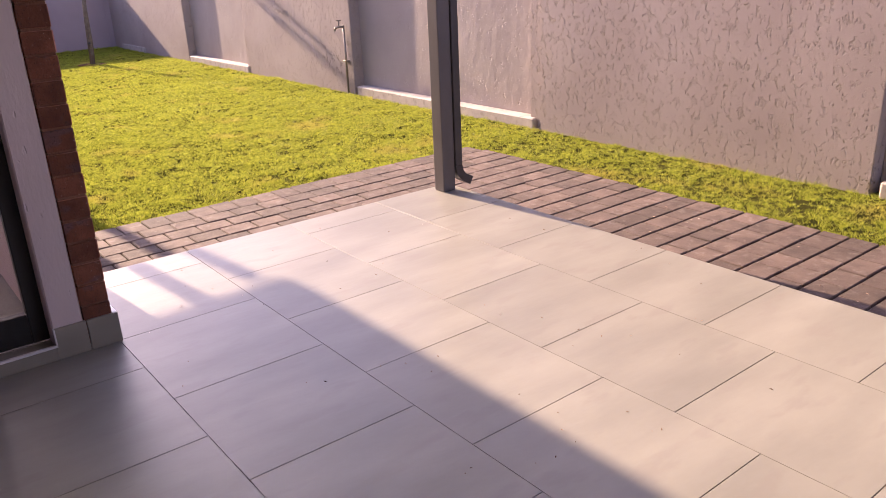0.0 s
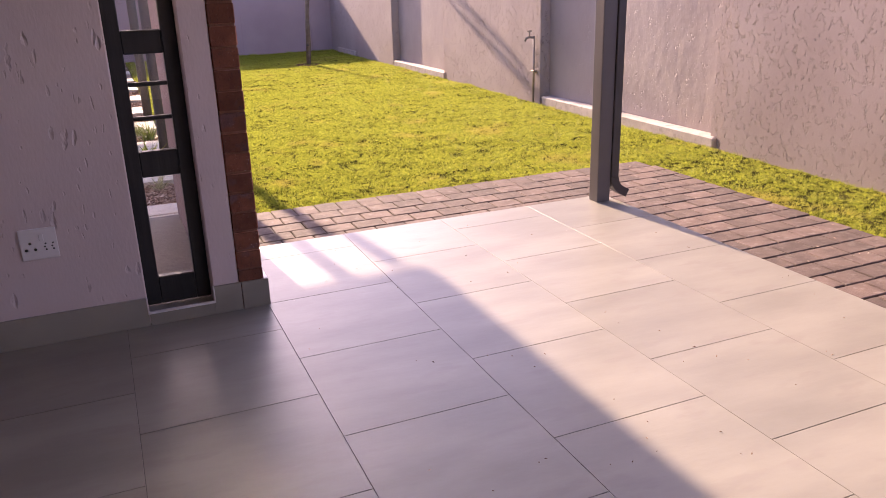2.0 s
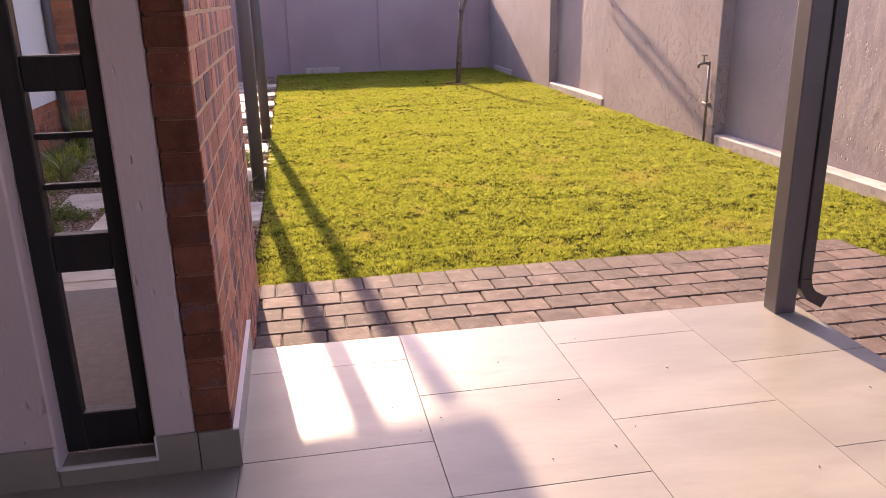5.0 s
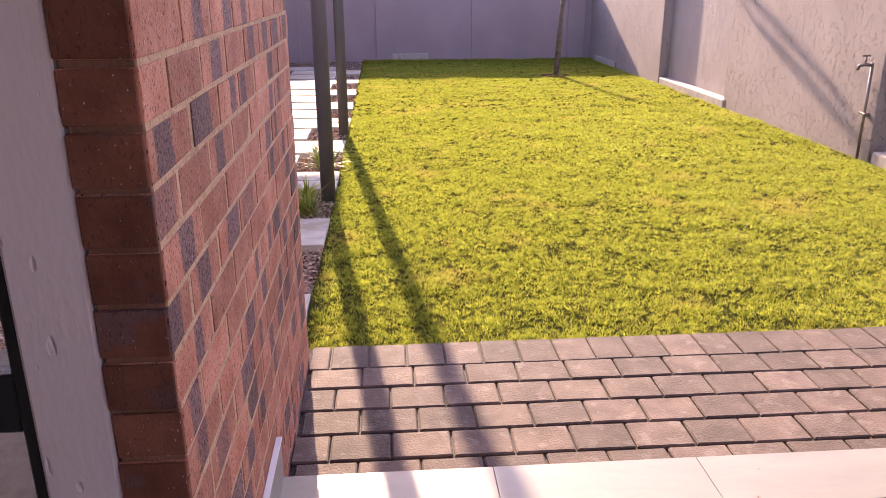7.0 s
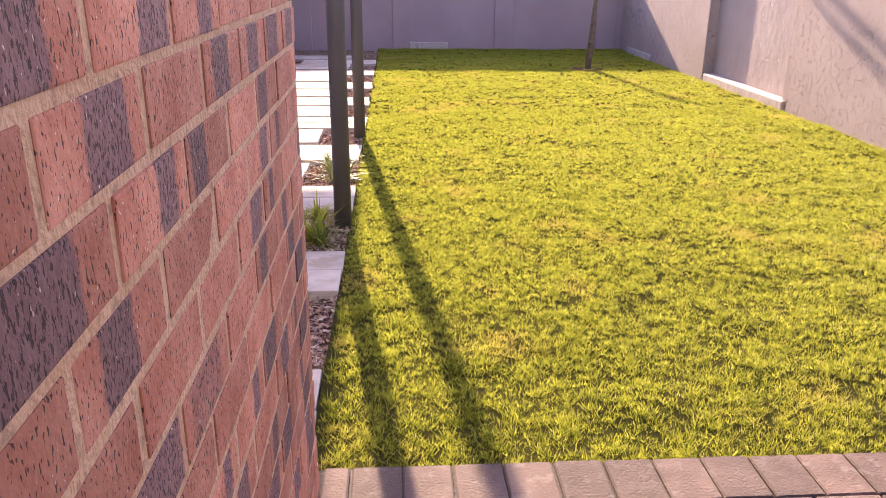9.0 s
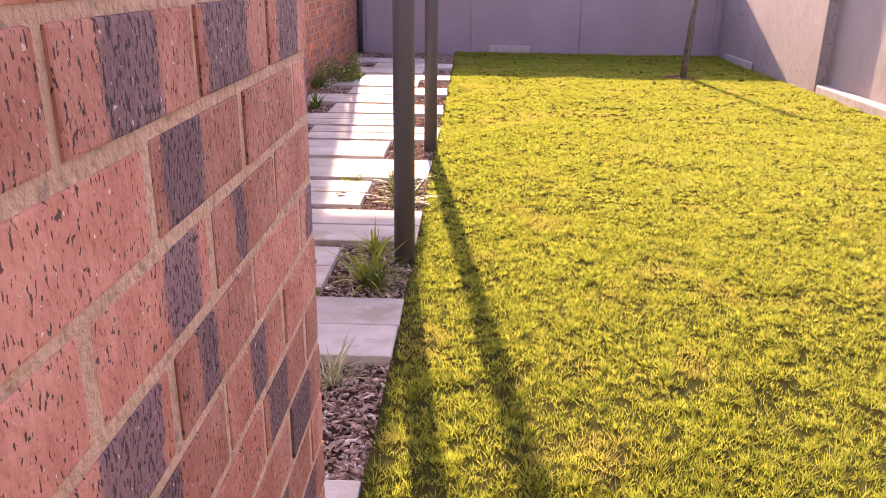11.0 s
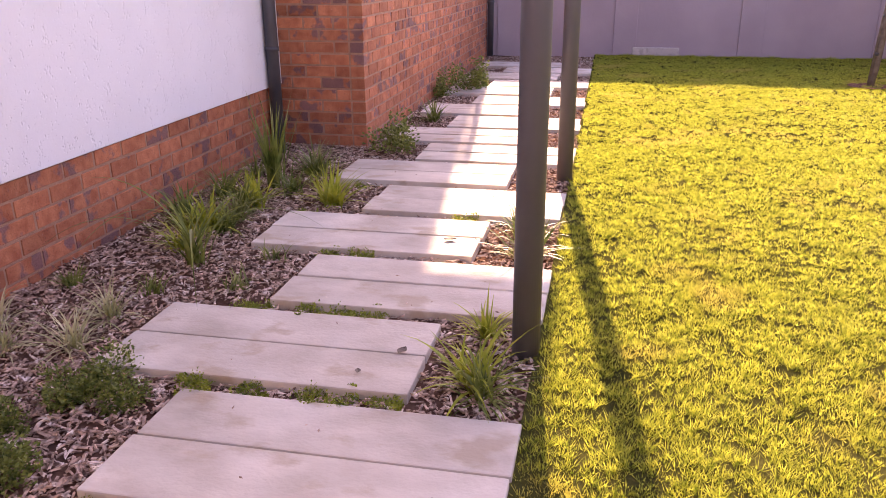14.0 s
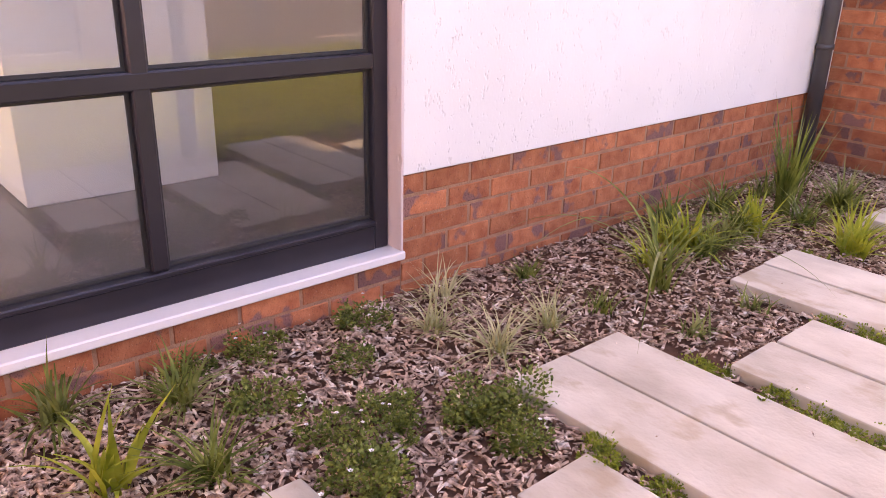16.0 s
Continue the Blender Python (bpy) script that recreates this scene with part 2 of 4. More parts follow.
M_SLAB = material("concrete_sleeper", (0.42, 0.355, 0.28), (0.61, 0.54, 0.45), scale=4, rough=0.8, bump=0.25, bump_scale=60,
                  stretch=(0.9, 1.3, 1), c3=(0.38, 0.285, 0.185), spots=0.7, spot_scale=5, rand=0.06)
M_SOIL = material("garden_soil", (0.085, 0.043, 0.03), (0.16, 0.085, 0.058), scale=14, rough=0.95, bump=0.9, bump_scale=50)
M_CHIP = material("bark_chip", (0.12, 0.064, 0.044), (0.67, 0.475, 0.36), c3=(0.80, 0.68, 0.58), spots=1.0, spot_scale=22, scale=34, rough=0.85, bump=0.4, bump_scale=150, detail=3)
# thatch darkened so that the shade between blades lies in its colour
M_TURF_SHADED = material("shaded_turf_thatch", (0.03, 0.032, 0.010), (0.065, 0.062, 0.018), scale=3, rough=0.95, bump=0.9, bump_scale=70)
for rough_stuff in (M_TURF_SHADED, M_SOIL, M_CHIP):
    rough_stuff.node_tree.nodes["Principled BSDF"].inputs["Specular IOR Level"].default_value = 0.0
M_GRASS = leaf_material("lawn_grass", (0.115, 0.165, 0.012), (0.60, 0.615, 0.085), through=0.5, scale=45, straw=(0.52, 0.43, 0.10))
M_STRAP = leaf_material("strap_leaf", (0.08, 0.12, 0.02), (0.26, 0.30, 0.07), scale=12, straw=(0.42, 0.42, 0.20))
M_LIME = leaf_material("lime_leaf", (0.22, 0.28, 0.025), (0.46, 0.47, 0.06), scale=12)
M_PALE = leaf_material("pale_leaf", (0.36, 0.36, 0.15), (0.64, 0.60, 0.36), scale=9)
M_SHRUB = leaf_material("shrub_leaf", (0.055, 0.085, 0.016), (0.26, 0.31, 0.07), scale=40)
M_COVER = leaf_material("groundcover_leaf", (0.10, 0.14, 0.015), (0.34, 0.38, 0.05), scale=40)
M_BARK = material("tree_bark", (0.12, 0.085, 0.06), (0.2, 0.15, 0.11), scale=20, bump=0.6)
M_PLASTIC = material("white_plastic", (0.74, 0.72, 0.72), (0.76, 0.74, 0.74), scale=3, rough=0.35, bump=0)
M_DARK = material("dark_slot", (0.02, 0.02, 0.02), (0.025, 0.025, 0.025), scale=3, rough=0.6, bump=0)
M_BRASS = material("tap_metal", (0.22, 0.19, 0.17), (0.28, 0.24, 0.21), scale=20, rough=0.4, metal=0.6, bump=0.1)
M_ROOM = material("room_paint", (0.84, 0.83, 0.82), (0.87, 0.86, 0.85), scale=2, rough=0.7, bump=0.05)
M_ROOMFLOOR = material("room_tile", (0.085, 0.068, 0.066), (0.12, 0.097, 0.093), scale=3, rough=0.3, bump=0.03)
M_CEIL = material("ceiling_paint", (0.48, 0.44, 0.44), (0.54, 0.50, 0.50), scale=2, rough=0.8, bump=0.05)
M_FAR = leaf_material("far_foliage", (0.04, 0.06, 0.015), (0.10, 0.12, 0.03), scale=2)
M_TIN = material("roof_sheet", (0.2, 0.19, 0.19), (0.25, 0.235, 0.23), scale=3, rough=0.6, bump=0.1)


# ---- mesh helpers ----
def mesh_of(bm, name, mat, smooth=False):
    me = bpy.data.meshes.new(name)
    bm.normal_update()
    bm.to_mesh(me)
    bm.free()
    me.materials.append(mat)
    if smooth:
        me.polygons.foreach_set("use_smooth", [True] * len(me.polygons))
    return me


def add_box(bm, x0, x1, y0, y1, z0, z1, bevel=0.0, seg=1):
    r = bmesh.ops.create_cube(bm, size=1.0, matrix=Matrix.Translation(((x0 + x1) / 2, (y0 + y1) / 2, (z0 + z1) / 2))
                              @ Matrix.Diagonal((abs(x1 - x0), abs(y1 - y0), abs(z1 - z0), 1)))
    if bevel:
        edges = {e for v in r["verts"] for e in v.link_edges}
        bmesh.ops.bevel(bm, geom=list(edges), offset=bevel, segments=seg, affect="EDGES", profile=0.6)


def block(name, boxes, mat, bevel=0.0, parent=None, seg=1):
    """One mesh of one or more boxes (x0, x1, y0, y1, z0, z1)."""
    bm = bmesh.new()
    for b in boxes:
        add_box(bm, *b, bevel=bevel, seg=seg)
    ob = new(name, mesh_of(bm, name, mat))
    ob.parent = parent
    return ob


def holder(name, x, y, z):
    """An Empty at a thing's base; its parts are built about the origin."""
    ob = new(name)
    ob.location = (x, y, z)
    return ob


def setting(ob, label, category):
    return tagged(ob, label, category, kind="structure")


def tube(name, points, radius, mat, parent=None, seg=14, taper=None):
    """A round bar along points, capped."""
    bm = bmesh.new()
    rings = []
    pts = [Vector(p) for p in points]
    for i, p in enumerate(pts):
        d = (pts[min(i + 1, len(pts) - 1)] - pts[max(i - 1, 0)]).normalized()
        a = d.orthogonal().normalized() if abs(d.z) < 0.99 else Vector((1, 0, 0))
        if rings:
            a = (last - d * last.dot(d)).normalized()
        last = a
        c = d.cross(a)
        r = radius if taper is None else radius + (taper - radius) * i / (len(pts) - 1)
        rings.append([bm.verts.new(p + (a * math.cos(u) + c * math.sin(u)) * r) for u in [2 * math.pi * k / seg for k in range(seg)]])
    for q, s in zip(rings, rings[1:]):
        for k in range(seg):
            bm.faces.new((q[k], q[(k + 1) % seg], s[(k + 1) % seg], s[k]))
    bm.faces.new(rings[0][::-1])
    bm.faces.new(rings[-1])
    ob = new(name, mesh_of(bm, name, mat, True))
    ob.parent = parent
    return ob


def tris(name, verts, faces, mat, smooth=False):
    me = bpy.data.meshes.new(name)
    me.from_pydata(verts, [], faces)
    me.materials.append(mat)
    return me


# ---- levels and lines of the plan ----
LAWN, PAVE, SOIL, SLAB = -0.125, -0.10, -0.165, -0.125
PATIO_X, PATIO_Y = 3.0, 3.82      # outer edges of the tiled patio
PAVE_X, PAVE_Y = 4.05, 4.84        # outer edges of the paving
WALL_X, BACK_Y = 4.95, 17.1        # boundary walls
HOUSE_X, BRICK_X, BRICK_Y = -1.65, -0.97, 10.45
PIER_X, PIER_Y0, PIER_Y1 = 0.67, 3.01, 4.715

# ---- ground ----
bm = bmesh.new()
bmesh.ops.create_grid(bm, x_segments=2, y_segments=2, size=400, matrix=Matrix.Translation((0, 0, -0.30)))
setting(new("ground", mesh_of(bm, "ground", M_SOIL)), "bare brown earth beyond the garden walls", "ground")



def lumps(x, y, seed=0.0):
    """Smooth value noise from 0 to 1, for numbers and arrays alike."""
    i, j = np.floor(x), np.floor(y)
    u, v = x - i, y - j
    u, v = u * u * (3 - 2 * u), v * v * (3 - 2 * v)

    def at(a, b):
        h = np.sin(a * 127.1 + b * 311.7 + seed * 74.7) * 43758.5453
        return h - np.floor(h)

    return (at(i, j) * (1 - u) + at(i + 1, j) * u) * (1 - v) + (at(i, j + 1) * (1 - u) + at(i + 1, j + 1) * u) * v


bm = bmesh.new()
NX, NY = 86, 330
grid = [[bm.verts.new((0.62 + (5.15 - 0.62) * i / NX, -3 + 20.2 * j / NY, 0)) for i in range(NX + 1)] for j in range(NY + 1)]


def lawn_height(x, y):
    return LAWN - 0.030 + 0.016 * lumps(x * 1.6, y * 1.6, 1) + 0.018 * lumps(x * 5, y * 6.5, 2)


for row in grid:
    for v in row:
        v.co.z = lawn_height(v.co.x, v.co.y) if v.co.y > PAVE_Y - 0.04 or v.co.x > PAVE_X - 0.04 else -0.2
for j in range(NY):
    for i in range(NX):
        bm.faces.new((grid[j][i], grid[j][i + 1], grid[j + 1][i + 1], grid[j + 1][i]))
lawn = setting(new("lawn", mesh_of(bm, "lawn", M_TURF_SHADED, True)), "sunlit yellow-green mown lawn with worn straw patches", "lawn")

# soil bed under the path and plants
bm = bmesh.new()
NX, NY = 46, 240
grid = [[bm.verts.new((-1.70 + 2.34 * i / NX, 4.7 + 12.5 * j / NY, 0)) for i in range(NX + 1)] for j in range(NY + 1)]


def soil_height(x, y):
    return SOIL + 0.012 * noise.noise((x * 2.5, y * 2.5, 7)) + 0.006 * noise.noise((x * 9, y * 9, 5))


for row in grid:
    for v in row:
        v.co.z = soil_height(v.co.x, v.co.y)
for j in range(NY):
    for i in range(NX):
        bm.faces.new((grid[j][i], grid[j][i + 1], grid[j + 1][i + 1], grid[j + 1][i]))
bed = setting(new("garden_bed", mesh_of(bm, "garden_bed", M_SOIL, True)), "red-brown garden soil bed beside the house", "garden bed")

patio = setting(block("floor", [(-4.0, PATIO_X, -4.0, PATIO_Y, -0.25, -0.006), (-1.65, PIER_X - 0.02, PATIO_Y, PIER_Y1, -0.25, -0.006)], M_GROUT), "large beige porcelain tiles on a covered patio", "floor")
paving = setting(block("pavement", [(PIER_X - 0.02, PAVE_X, PATIO_Y, PAVE_Y, -0.25, PAVE - 0.014), (PATIO_X, PAVE_X, -4, PATIO_Y, -0.25, PAVE - 0.014)], M_SAND), "brown clay paver strip round the patio", "pavement")

# ---- boundary walls ----
TOP = 1.31
wall = setting(holder("wall_east", WALL_X, 0, 0), "grey scratch-plastered boundary wall with recessed bays", "wall")


def wall_part(name, mat, y0, y1, z0, z1, x0, x1, bevel=0.006):
    return block(name, [(x0 - WALL_X, x1 - WALL_X, y0, y1, z0, z1)], mat, bevel, wall)


EAST_TOP = 2.1
for y0, y1 in ((2.05, 4.92), (8.0, 10.8), (13.15, 17.1), (-4.5, -1.2)):
    wall_part("panel", M_GREY, y0, y1, -0.3, EAST_TOP, WALL_X, WALL_X + 0.35)
for y0, y1 in ((4.92, 8.0), (10.8, 13.15), (-1.2, 2.05)):
    wall_part("panel", M_GREYROUGH, y0, y1, -0.3, EAST_TOP, WALL_X + 0.13, WALL_X + 0.33)
    wall_part("ledge", M_LEDGE, y0 + 0.08, y1 - 0.06, -0.3, -0.035, WALL_X - 0.012, WALL_X + 0.13, 0.012)
    wall_part("pilaster", M_GREY, y0, y0 + 0.16, -0.3, EAST_TOP, WALL_X + 0.03, WALL_X + 0.13)
wall_part("ledge", M_LEDGE, 15.3, 16.6, -0.3, -0.03, WALL_X - 0.03, WALL_X, 0.012)

back = setting(holder("wall_north", 0, BACK_Y, 0), "grey smooth-plastered garden wall with flat pilasters", "wall")
block("panel", [(-4, 5.3, 0.02, 0.24, -0.3, TOP)], M_GREYSMOOTH, 0.006, back)
for x in (-0.87, 0.88, 2.67, 4.5):
    block("pilaster", [(x, x + 0.34, -0.01, 0.02, -0.3, TOP + 0.015)], M_GREYSMOOTH, 0.004, back)
block("ledge", [(1.17, 1.85, -0.04, 0.02, -0.3, -0.01)], M_LEDGE, 0.01, back)
setting(block("wall_west", [(-1.2, -1.0, 16.7, BACK_Y, -0.3, 2.1)], M_GREYSMOOTH, 0.006), "grey plastered wall closing the side of the house", "wall")
# out of view, added to cut the side light on the patio
setting(block("wall_side", [(-2.5, -2.3, -4.5, PIER_Y0, 0, 3.0)], M_PATIOWALL, 0.006), "unseen pale plastered wall added to darken the patio end", "wall")
setting(block("wall_south", [(-2.5, 3.0, -4.2, -4.0, -0.3, 2.52)], M_PATIOWALL, 0.006), "pale plastered wall behind the patio", "wall")

# ---- house ----
house = setting(holder("wall_house", HOUSE_X, 0, 0), "white scratch-plastered house wall over a red brick plinth", "wall")


def house_part(name, mat, y0, y1, z0, z1, x0=-0.22, x1=0.0, bevel=0.004, parent=None):
    return block(name, [(x0, x1, y0, y1, z0, z1)], mat, bevel, house)


WIN0, WIN1, WTOP = 4.95, 7.03, 2.6
house_part("plaster", M_WHITE, WIN1, BRICK_Y, 0.315, 3.1, -0.22, 0.012)
house_part("plaster", M_WHITE, WIN0, WIN1, WTOP, 3.1, -0.22, 0.012)
house_part("plaster", M_WHITE, PIER_Y1 - 1.6, WIN0, 0.315, 3.1, -0.22, 0.012)
house_part("core", M_MORTAR_RED, WIN1, BRICK_Y, -0.3, 0.315, -0.22, -0.004)
house_part("core", M_MORTAR_RED, PIER_Y1 - 1.6, WIN0, -0.3, 0.315, -0.22, -0.004)
house_part("core", M_MORTAR_RED, WIN0, WIN1, -0.3, -0.012, -0.22, -0.004)
house_part("sill", M_PLASTIC, WIN0, WIN1 + 0.004, -0.012, 0.022, -0.2, 0.028, 0.005)
house_part("reveal", M_PATIOWALL, WIN1 - 0.012, WIN1, 0.022, WTOP, -0.2, 0.016, 0.002)

brickwall = setting(holder("wall_brick", BRICK_X, BRICK_Y, 0), "red and blue-burnt face brick wing of the house", "wall")
block("core", [(-3, -0.004, 0.004, 6.25, -0.3, 3.9)], M_MORTAR_RED, 0, brickwall)

pier = setting(holder("wall_pier", PIER_X, PIER_Y0, 0), "speckled face brick wall end beside the patio", "wall")
block("core", [(-0.1, -0.002, 0.008, PIER_Y1 - PIER_Y0 - 0.002, -0.3, 3.0)], M_MORTAR, 0, pier)
# darker mortar skin on the south end only, shade given as colour
block("shaded_joints", [(-0.1, -0.005, 0.0035, 0.008, -0.3, 3.0)], M_MORTAR_SHADED, 0, pier)

patio_wall = setting(holder("wall_patio", 0, PIER_Y0, 0), "pale pinkish plastered patio wall with torn pits", "wall")
D0, D1 = 0.185, 0.45
block("plaster", [(-4, D0, 0, 0.22, 0, 3.0), (D1, 0.563, 0, 0.22, 0, 3.0), (D0, D1, 0, 0.22, 2.1, 3.0)], M_PATIOWALL, 0.006, patio_wall)
# grey instead of pale plaster: the niche's shade is put into the colour
block("leaf", [(0.46, 0.563, 0.22, PIER_Y1 - PIER_Y0, 0, 3.0)], M_GREYSMOOTH, 0.004, patio_wall)
skirt = setting(holder("baseboard", 0, PIER_Y0, 0), "grey-beige tile skirting along the patio wall", "baseboard")
for x0, x1 in ((-1.72, -1.125), (-1.12, -0.415), (-0.41, D0), (D1, 0.572)):
    block("tile", [(x0, x1 - 0.003, -0.012, 0, 0.0, 0.125)], M_TILE, 0.0015, skirt)
block("tile", [(0.572, 0.688, -0.014, 0, 0.0, 0.125)], M_TILE, 0.0015, skirt)
block("tile", [(PIER_X, 0.682, 0.001, 0.81, 0.0, 0.122)], M_TILE, 0.0015, skirt)
block("trim", [(PIER_X, 0.686, -0.014, 0.81, 0.1225, 0.128)], M_PLASTIC, 0.001, skirt)
block("trim", [(D0 - 0.006, D1 + 0.006, -0.016, -0.003, 0.052, 0.062), (D0 - 0.006, D0, -0.016, -0.003, 0.052, 0.128), (D1, D1 + 0.006, -0.016, -0.003, 0.052, 0.128)], M_PLASTIC, 0.001, skirt)
block("tile", [(D0, D1, -0.012, 0.08, 0.0, 0.052)], M_TILE, 0.0015, skirt)

# tall narrow pane beside the pier
pane = setting(holder("window_1", D0, PIER_Y0 + 0.08, 0.055), "narrow black wooden sidelight with stacked glass panes", "window")
W = D1 - D0
block("stile", [(0.0, 0.058, 0, 0.05, 0, 2.04)], M_BLACKWOOD, 0.004, pane)
block("stile", [(W - 0.058, W, 0, 0.05, 0, 2.04)], M_BLACKWOOD, 0.004, pane)
for z0, z1 in ((0, 0.12), (0.555, 0.66), (1.045, 1.135), (1.62, 1.70), (1.94, 2.04)):
    block("rail", [(0.058, W - 0.058, 0.003, 0.047, z0, z1)], M_BLACKWOOD, 0.004, pane)
for z in (0.785, 0.92, 1.27, 1.41):
    block("bar", [(0.058, W - 0.058, 0.012, 0.038, z, z + 0.016)], M_BLACKWOOD, 0.003, pane)
g = block("glass", [(0.05, W - 0.05, 0.022, 0.027, 0.1, 1.98)], M_GLASS, 0, pane)
g.visible_shadow = False

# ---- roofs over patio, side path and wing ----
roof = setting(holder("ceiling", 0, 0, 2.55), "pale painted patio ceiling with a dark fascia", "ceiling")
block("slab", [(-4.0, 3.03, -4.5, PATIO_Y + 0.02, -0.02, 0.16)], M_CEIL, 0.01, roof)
eaves = setting(holder("roof", 0, 0, 3.0), "unseen flat grey sheet roof along the house, placed for its shade", "roof")
# outer sheets are out of view, cut to throw shade on patio and path
block("sheet", [(-1.0, 0.70, 7.15, 9.62, 0.0, 0.12)], M_TIN, 0.01, eaves)
# unseen cover added to keep the sun out of the niche
block("sheet", [(HOUSE_X, PIER_X - 0.11, PATIO_Y + 0.02, PIER_Y1, 0.0, 0.12)], M_TIN, 0.01, eaves)
LX0, LX1, LY0, LY1 = -2.96, -1.9, 4.0, 8.6      # unseen roof opening, added to brighten the room
block("sheet", [(-6.3, LX0, 1.2, 10.45, 0.05, 0.17), (LX1, HOUSE_X, 1.2, 10.45, 0.05, 0.17), (LX0, LX1, 1.2, LY0, 0.05, 0.17), (LX0, LX1, LY1, 10.45, 0.05, 0.17)], M_TIN, 0.0, eaves)
block("sheet", [(BRICK_X, -0.16, 9.62, 14.7, 0.01, 0.13)], M_TIN, 0.01, eaves)

# ---- posts ----
post = tagged(holder("patio_post", 2.9, 3.715, 0), "square dark grey painted steel post on the patio corner", "post")
block("shaft", [(-0.046, 0.046, -0.046, 0.046, 0, 2.53)], M_STEEL, 0.006, post, 2)
down = tagged(holder("downpipe", 2.974, 3.69, -0.02), "dark square downpipe with an outlet shoe beside the post", "downpipe")
block("pipe", [(-0.026, 0.026, -0.032, 0.032, 0.17, 2.54)], M_PIPE, 0.006, down, 2)
bm = bmesh.new()
ring = []
for k in range(7):
    a = radians(62) * k / 6
    cx, cz = 0.10 * (1 - math.cos(a)), 0.17 - 0.10 * math.sin(a)
    dx, dz = math.cos(a), math.sin(a)
    if k == 6:
        cx, cz = cx + 0.05 * math.sin(a), cz - 0.05 * math.cos(a)
    ring.append([bm.verts.new((cx + s * 0.026 * dx, w * 0.032, cz + s * 0.026 * dz)) for s, w in ((-1, -1), (1, -1), (1, 1), (-1, 1))])
for q, s in zip(ring, ring[1:]):
    for k in range(4):
        bm.faces.new((q[k], s[k], s[(k + 1) % 4], q[(k + 1) % 4]))
bm.faces.new(ring[-1])
bmesh.ops.recalc_face_normals(bm, faces=bm.faces)
new("shoe", mesh_of(bm, "shoe", M_PIPE)).parent = down

pole = tagged(holder("veranda_pole", 0.585, 7.25, LAWN - 0.05), "round dark grey steel pole at the lawn edge", "pole", "veranda poles")
tube("shaft", [(0, 0, 0), (0, 0, 1.5), (0, 0, 3.17)], 0.05, M_STEEL, pole, 28)
copy_thing(pole, pose(0.585, 9.70, LAWN - 0.05))


def downpipe_round(x, y, z0, z1):
    d = tagged(holder("downpipe", x, y, z0), "dark round downpipe fixed in the wall corner", "downpipe")
    tube("pipe", [(0, 0, 0.0), (0, 0, 1), (0, 0, z1 - z0)], 0.046, M_PIPE, d, 16)
    for z in (0.75, 2.2):
        tube("bracket", [(0, 0, z), (0, 0, z + 0.03)], 0.053, M_PIPE, d, 16)
    return d


downpipe_round(-1.588, 10.2, SOIL, 3.0)
d = downpipe_round(-0.91, 16.62, SOIL + 0.05, 3.0)

# ---- house window and the room behind ----
win = setting(holder("window_2", HOUSE_X - 0.10, WIN0, 0.022), "dark bronze aluminium window with four visible panes", "window")
H, WL = WTOP - 0.022, WIN1 - WIN0 - 0.014
for y in (0.0, WL - 0.065):
    block("frame", [(-0.03, 0.04, y, y + 0.065, 0.0, H)], M_ALU, 0.005, win)
block("frame", [(-0.03, 0.045, 0.065, WL - 0.065, 0.0, 0.10)], M_ALU, 0.005, win)
block("frame", [(-0.04, 0.055, 0.065, WL - 0.065, 0.10, 0.118)], M_ALU, 0.004, win)
block("frame", [(-0.03, 0.045, 0.065, WL - 0.065, H - 0.06, H)], M_ALU, 0.005, win)
for z in (0.68, 1.33, 1.96):
    block("transom", [(-0.028, 0.043, 0.065, WL - 0.065, z, z + 0.055)], M_ALU, 0.006, win)
for y in (0.55, 1.155):
    block("mullion", [(-0.025, 0.041, y, y + 0.055, 0.118, H - 0.06)], M_ALU, 0.006, win)
for z in (0.118, 0.668, 0.735, 1.318, 1.385):
    block("gasket", [(0.004, 0.012, 0.065, WL - 0.065, z, z + 0.012)], M_DARK, 0.001, win)
for y in (0.065, 0.538, 0.605, 1.143, 1.21, WL - 0.077):
    block("gasket", [(0.0042, 0.0122, y, y + 0.012, 0.13, H - 0.06)], M_DARK, 0.001, win)
g = block("glass", [(-0.002, 0.004, 0.05, WL - 0.05, 0.09, H - 0.05)], M_GLASS, 0, win)
g.visible_shadow = False
setting(block("floor_room", [(-6.0, HOUSE_X - 0.2, 1.5, 10.4, -0.2, 0.03)], M_ROOMFLOOR, 0), "glossy brown tiled floor inside the house", "floor")
# the gap in the west wall is unseen, added to let sky light in
setting(block("wall_room", [(-6.2, -6.0, 1.3, 1.7, -0.2, 3.0), (-6.2, -6.0, 5.2, 10.6, -0.2, 3.0), (-6.2, -6.0, 1.7, 5.2, 2.75, 3.0), (-6.2, -6.0, 1.7, 5.2, -0.2, 0.1), (-6.0, HOUSE_X - 0.22, 1.3, 1.5, -0.2, 3.0), (-6.0, HOUSE_X - 0.22, 10.2, 10.4, -0.2, 3.0)], M_ROOM, 0), "white painted walls inside the house", "wall")
setting(block("ceiling_room", [(-6.2, LX0, 1.3, 10.4, 2.7, 2.8), (LX1, HOUSE_X - 0.22, 1.3, 10.4, 2.7, 2.8), (LX0, LX1, 1.3, LY0, 2.7, 2.8), (LX0, LX1, LY1, 10.4, 2.7, 2.8)], M_ROOM, 0), "white ceiling inside the house", "ceiling")
pillar = setting(block("wall_stub", [(-3.7, -2.97, 6.05, 6.92, 0.03, 2.7)], M_ROOM, 0.004), "white wall stub standing in the room", "wall")

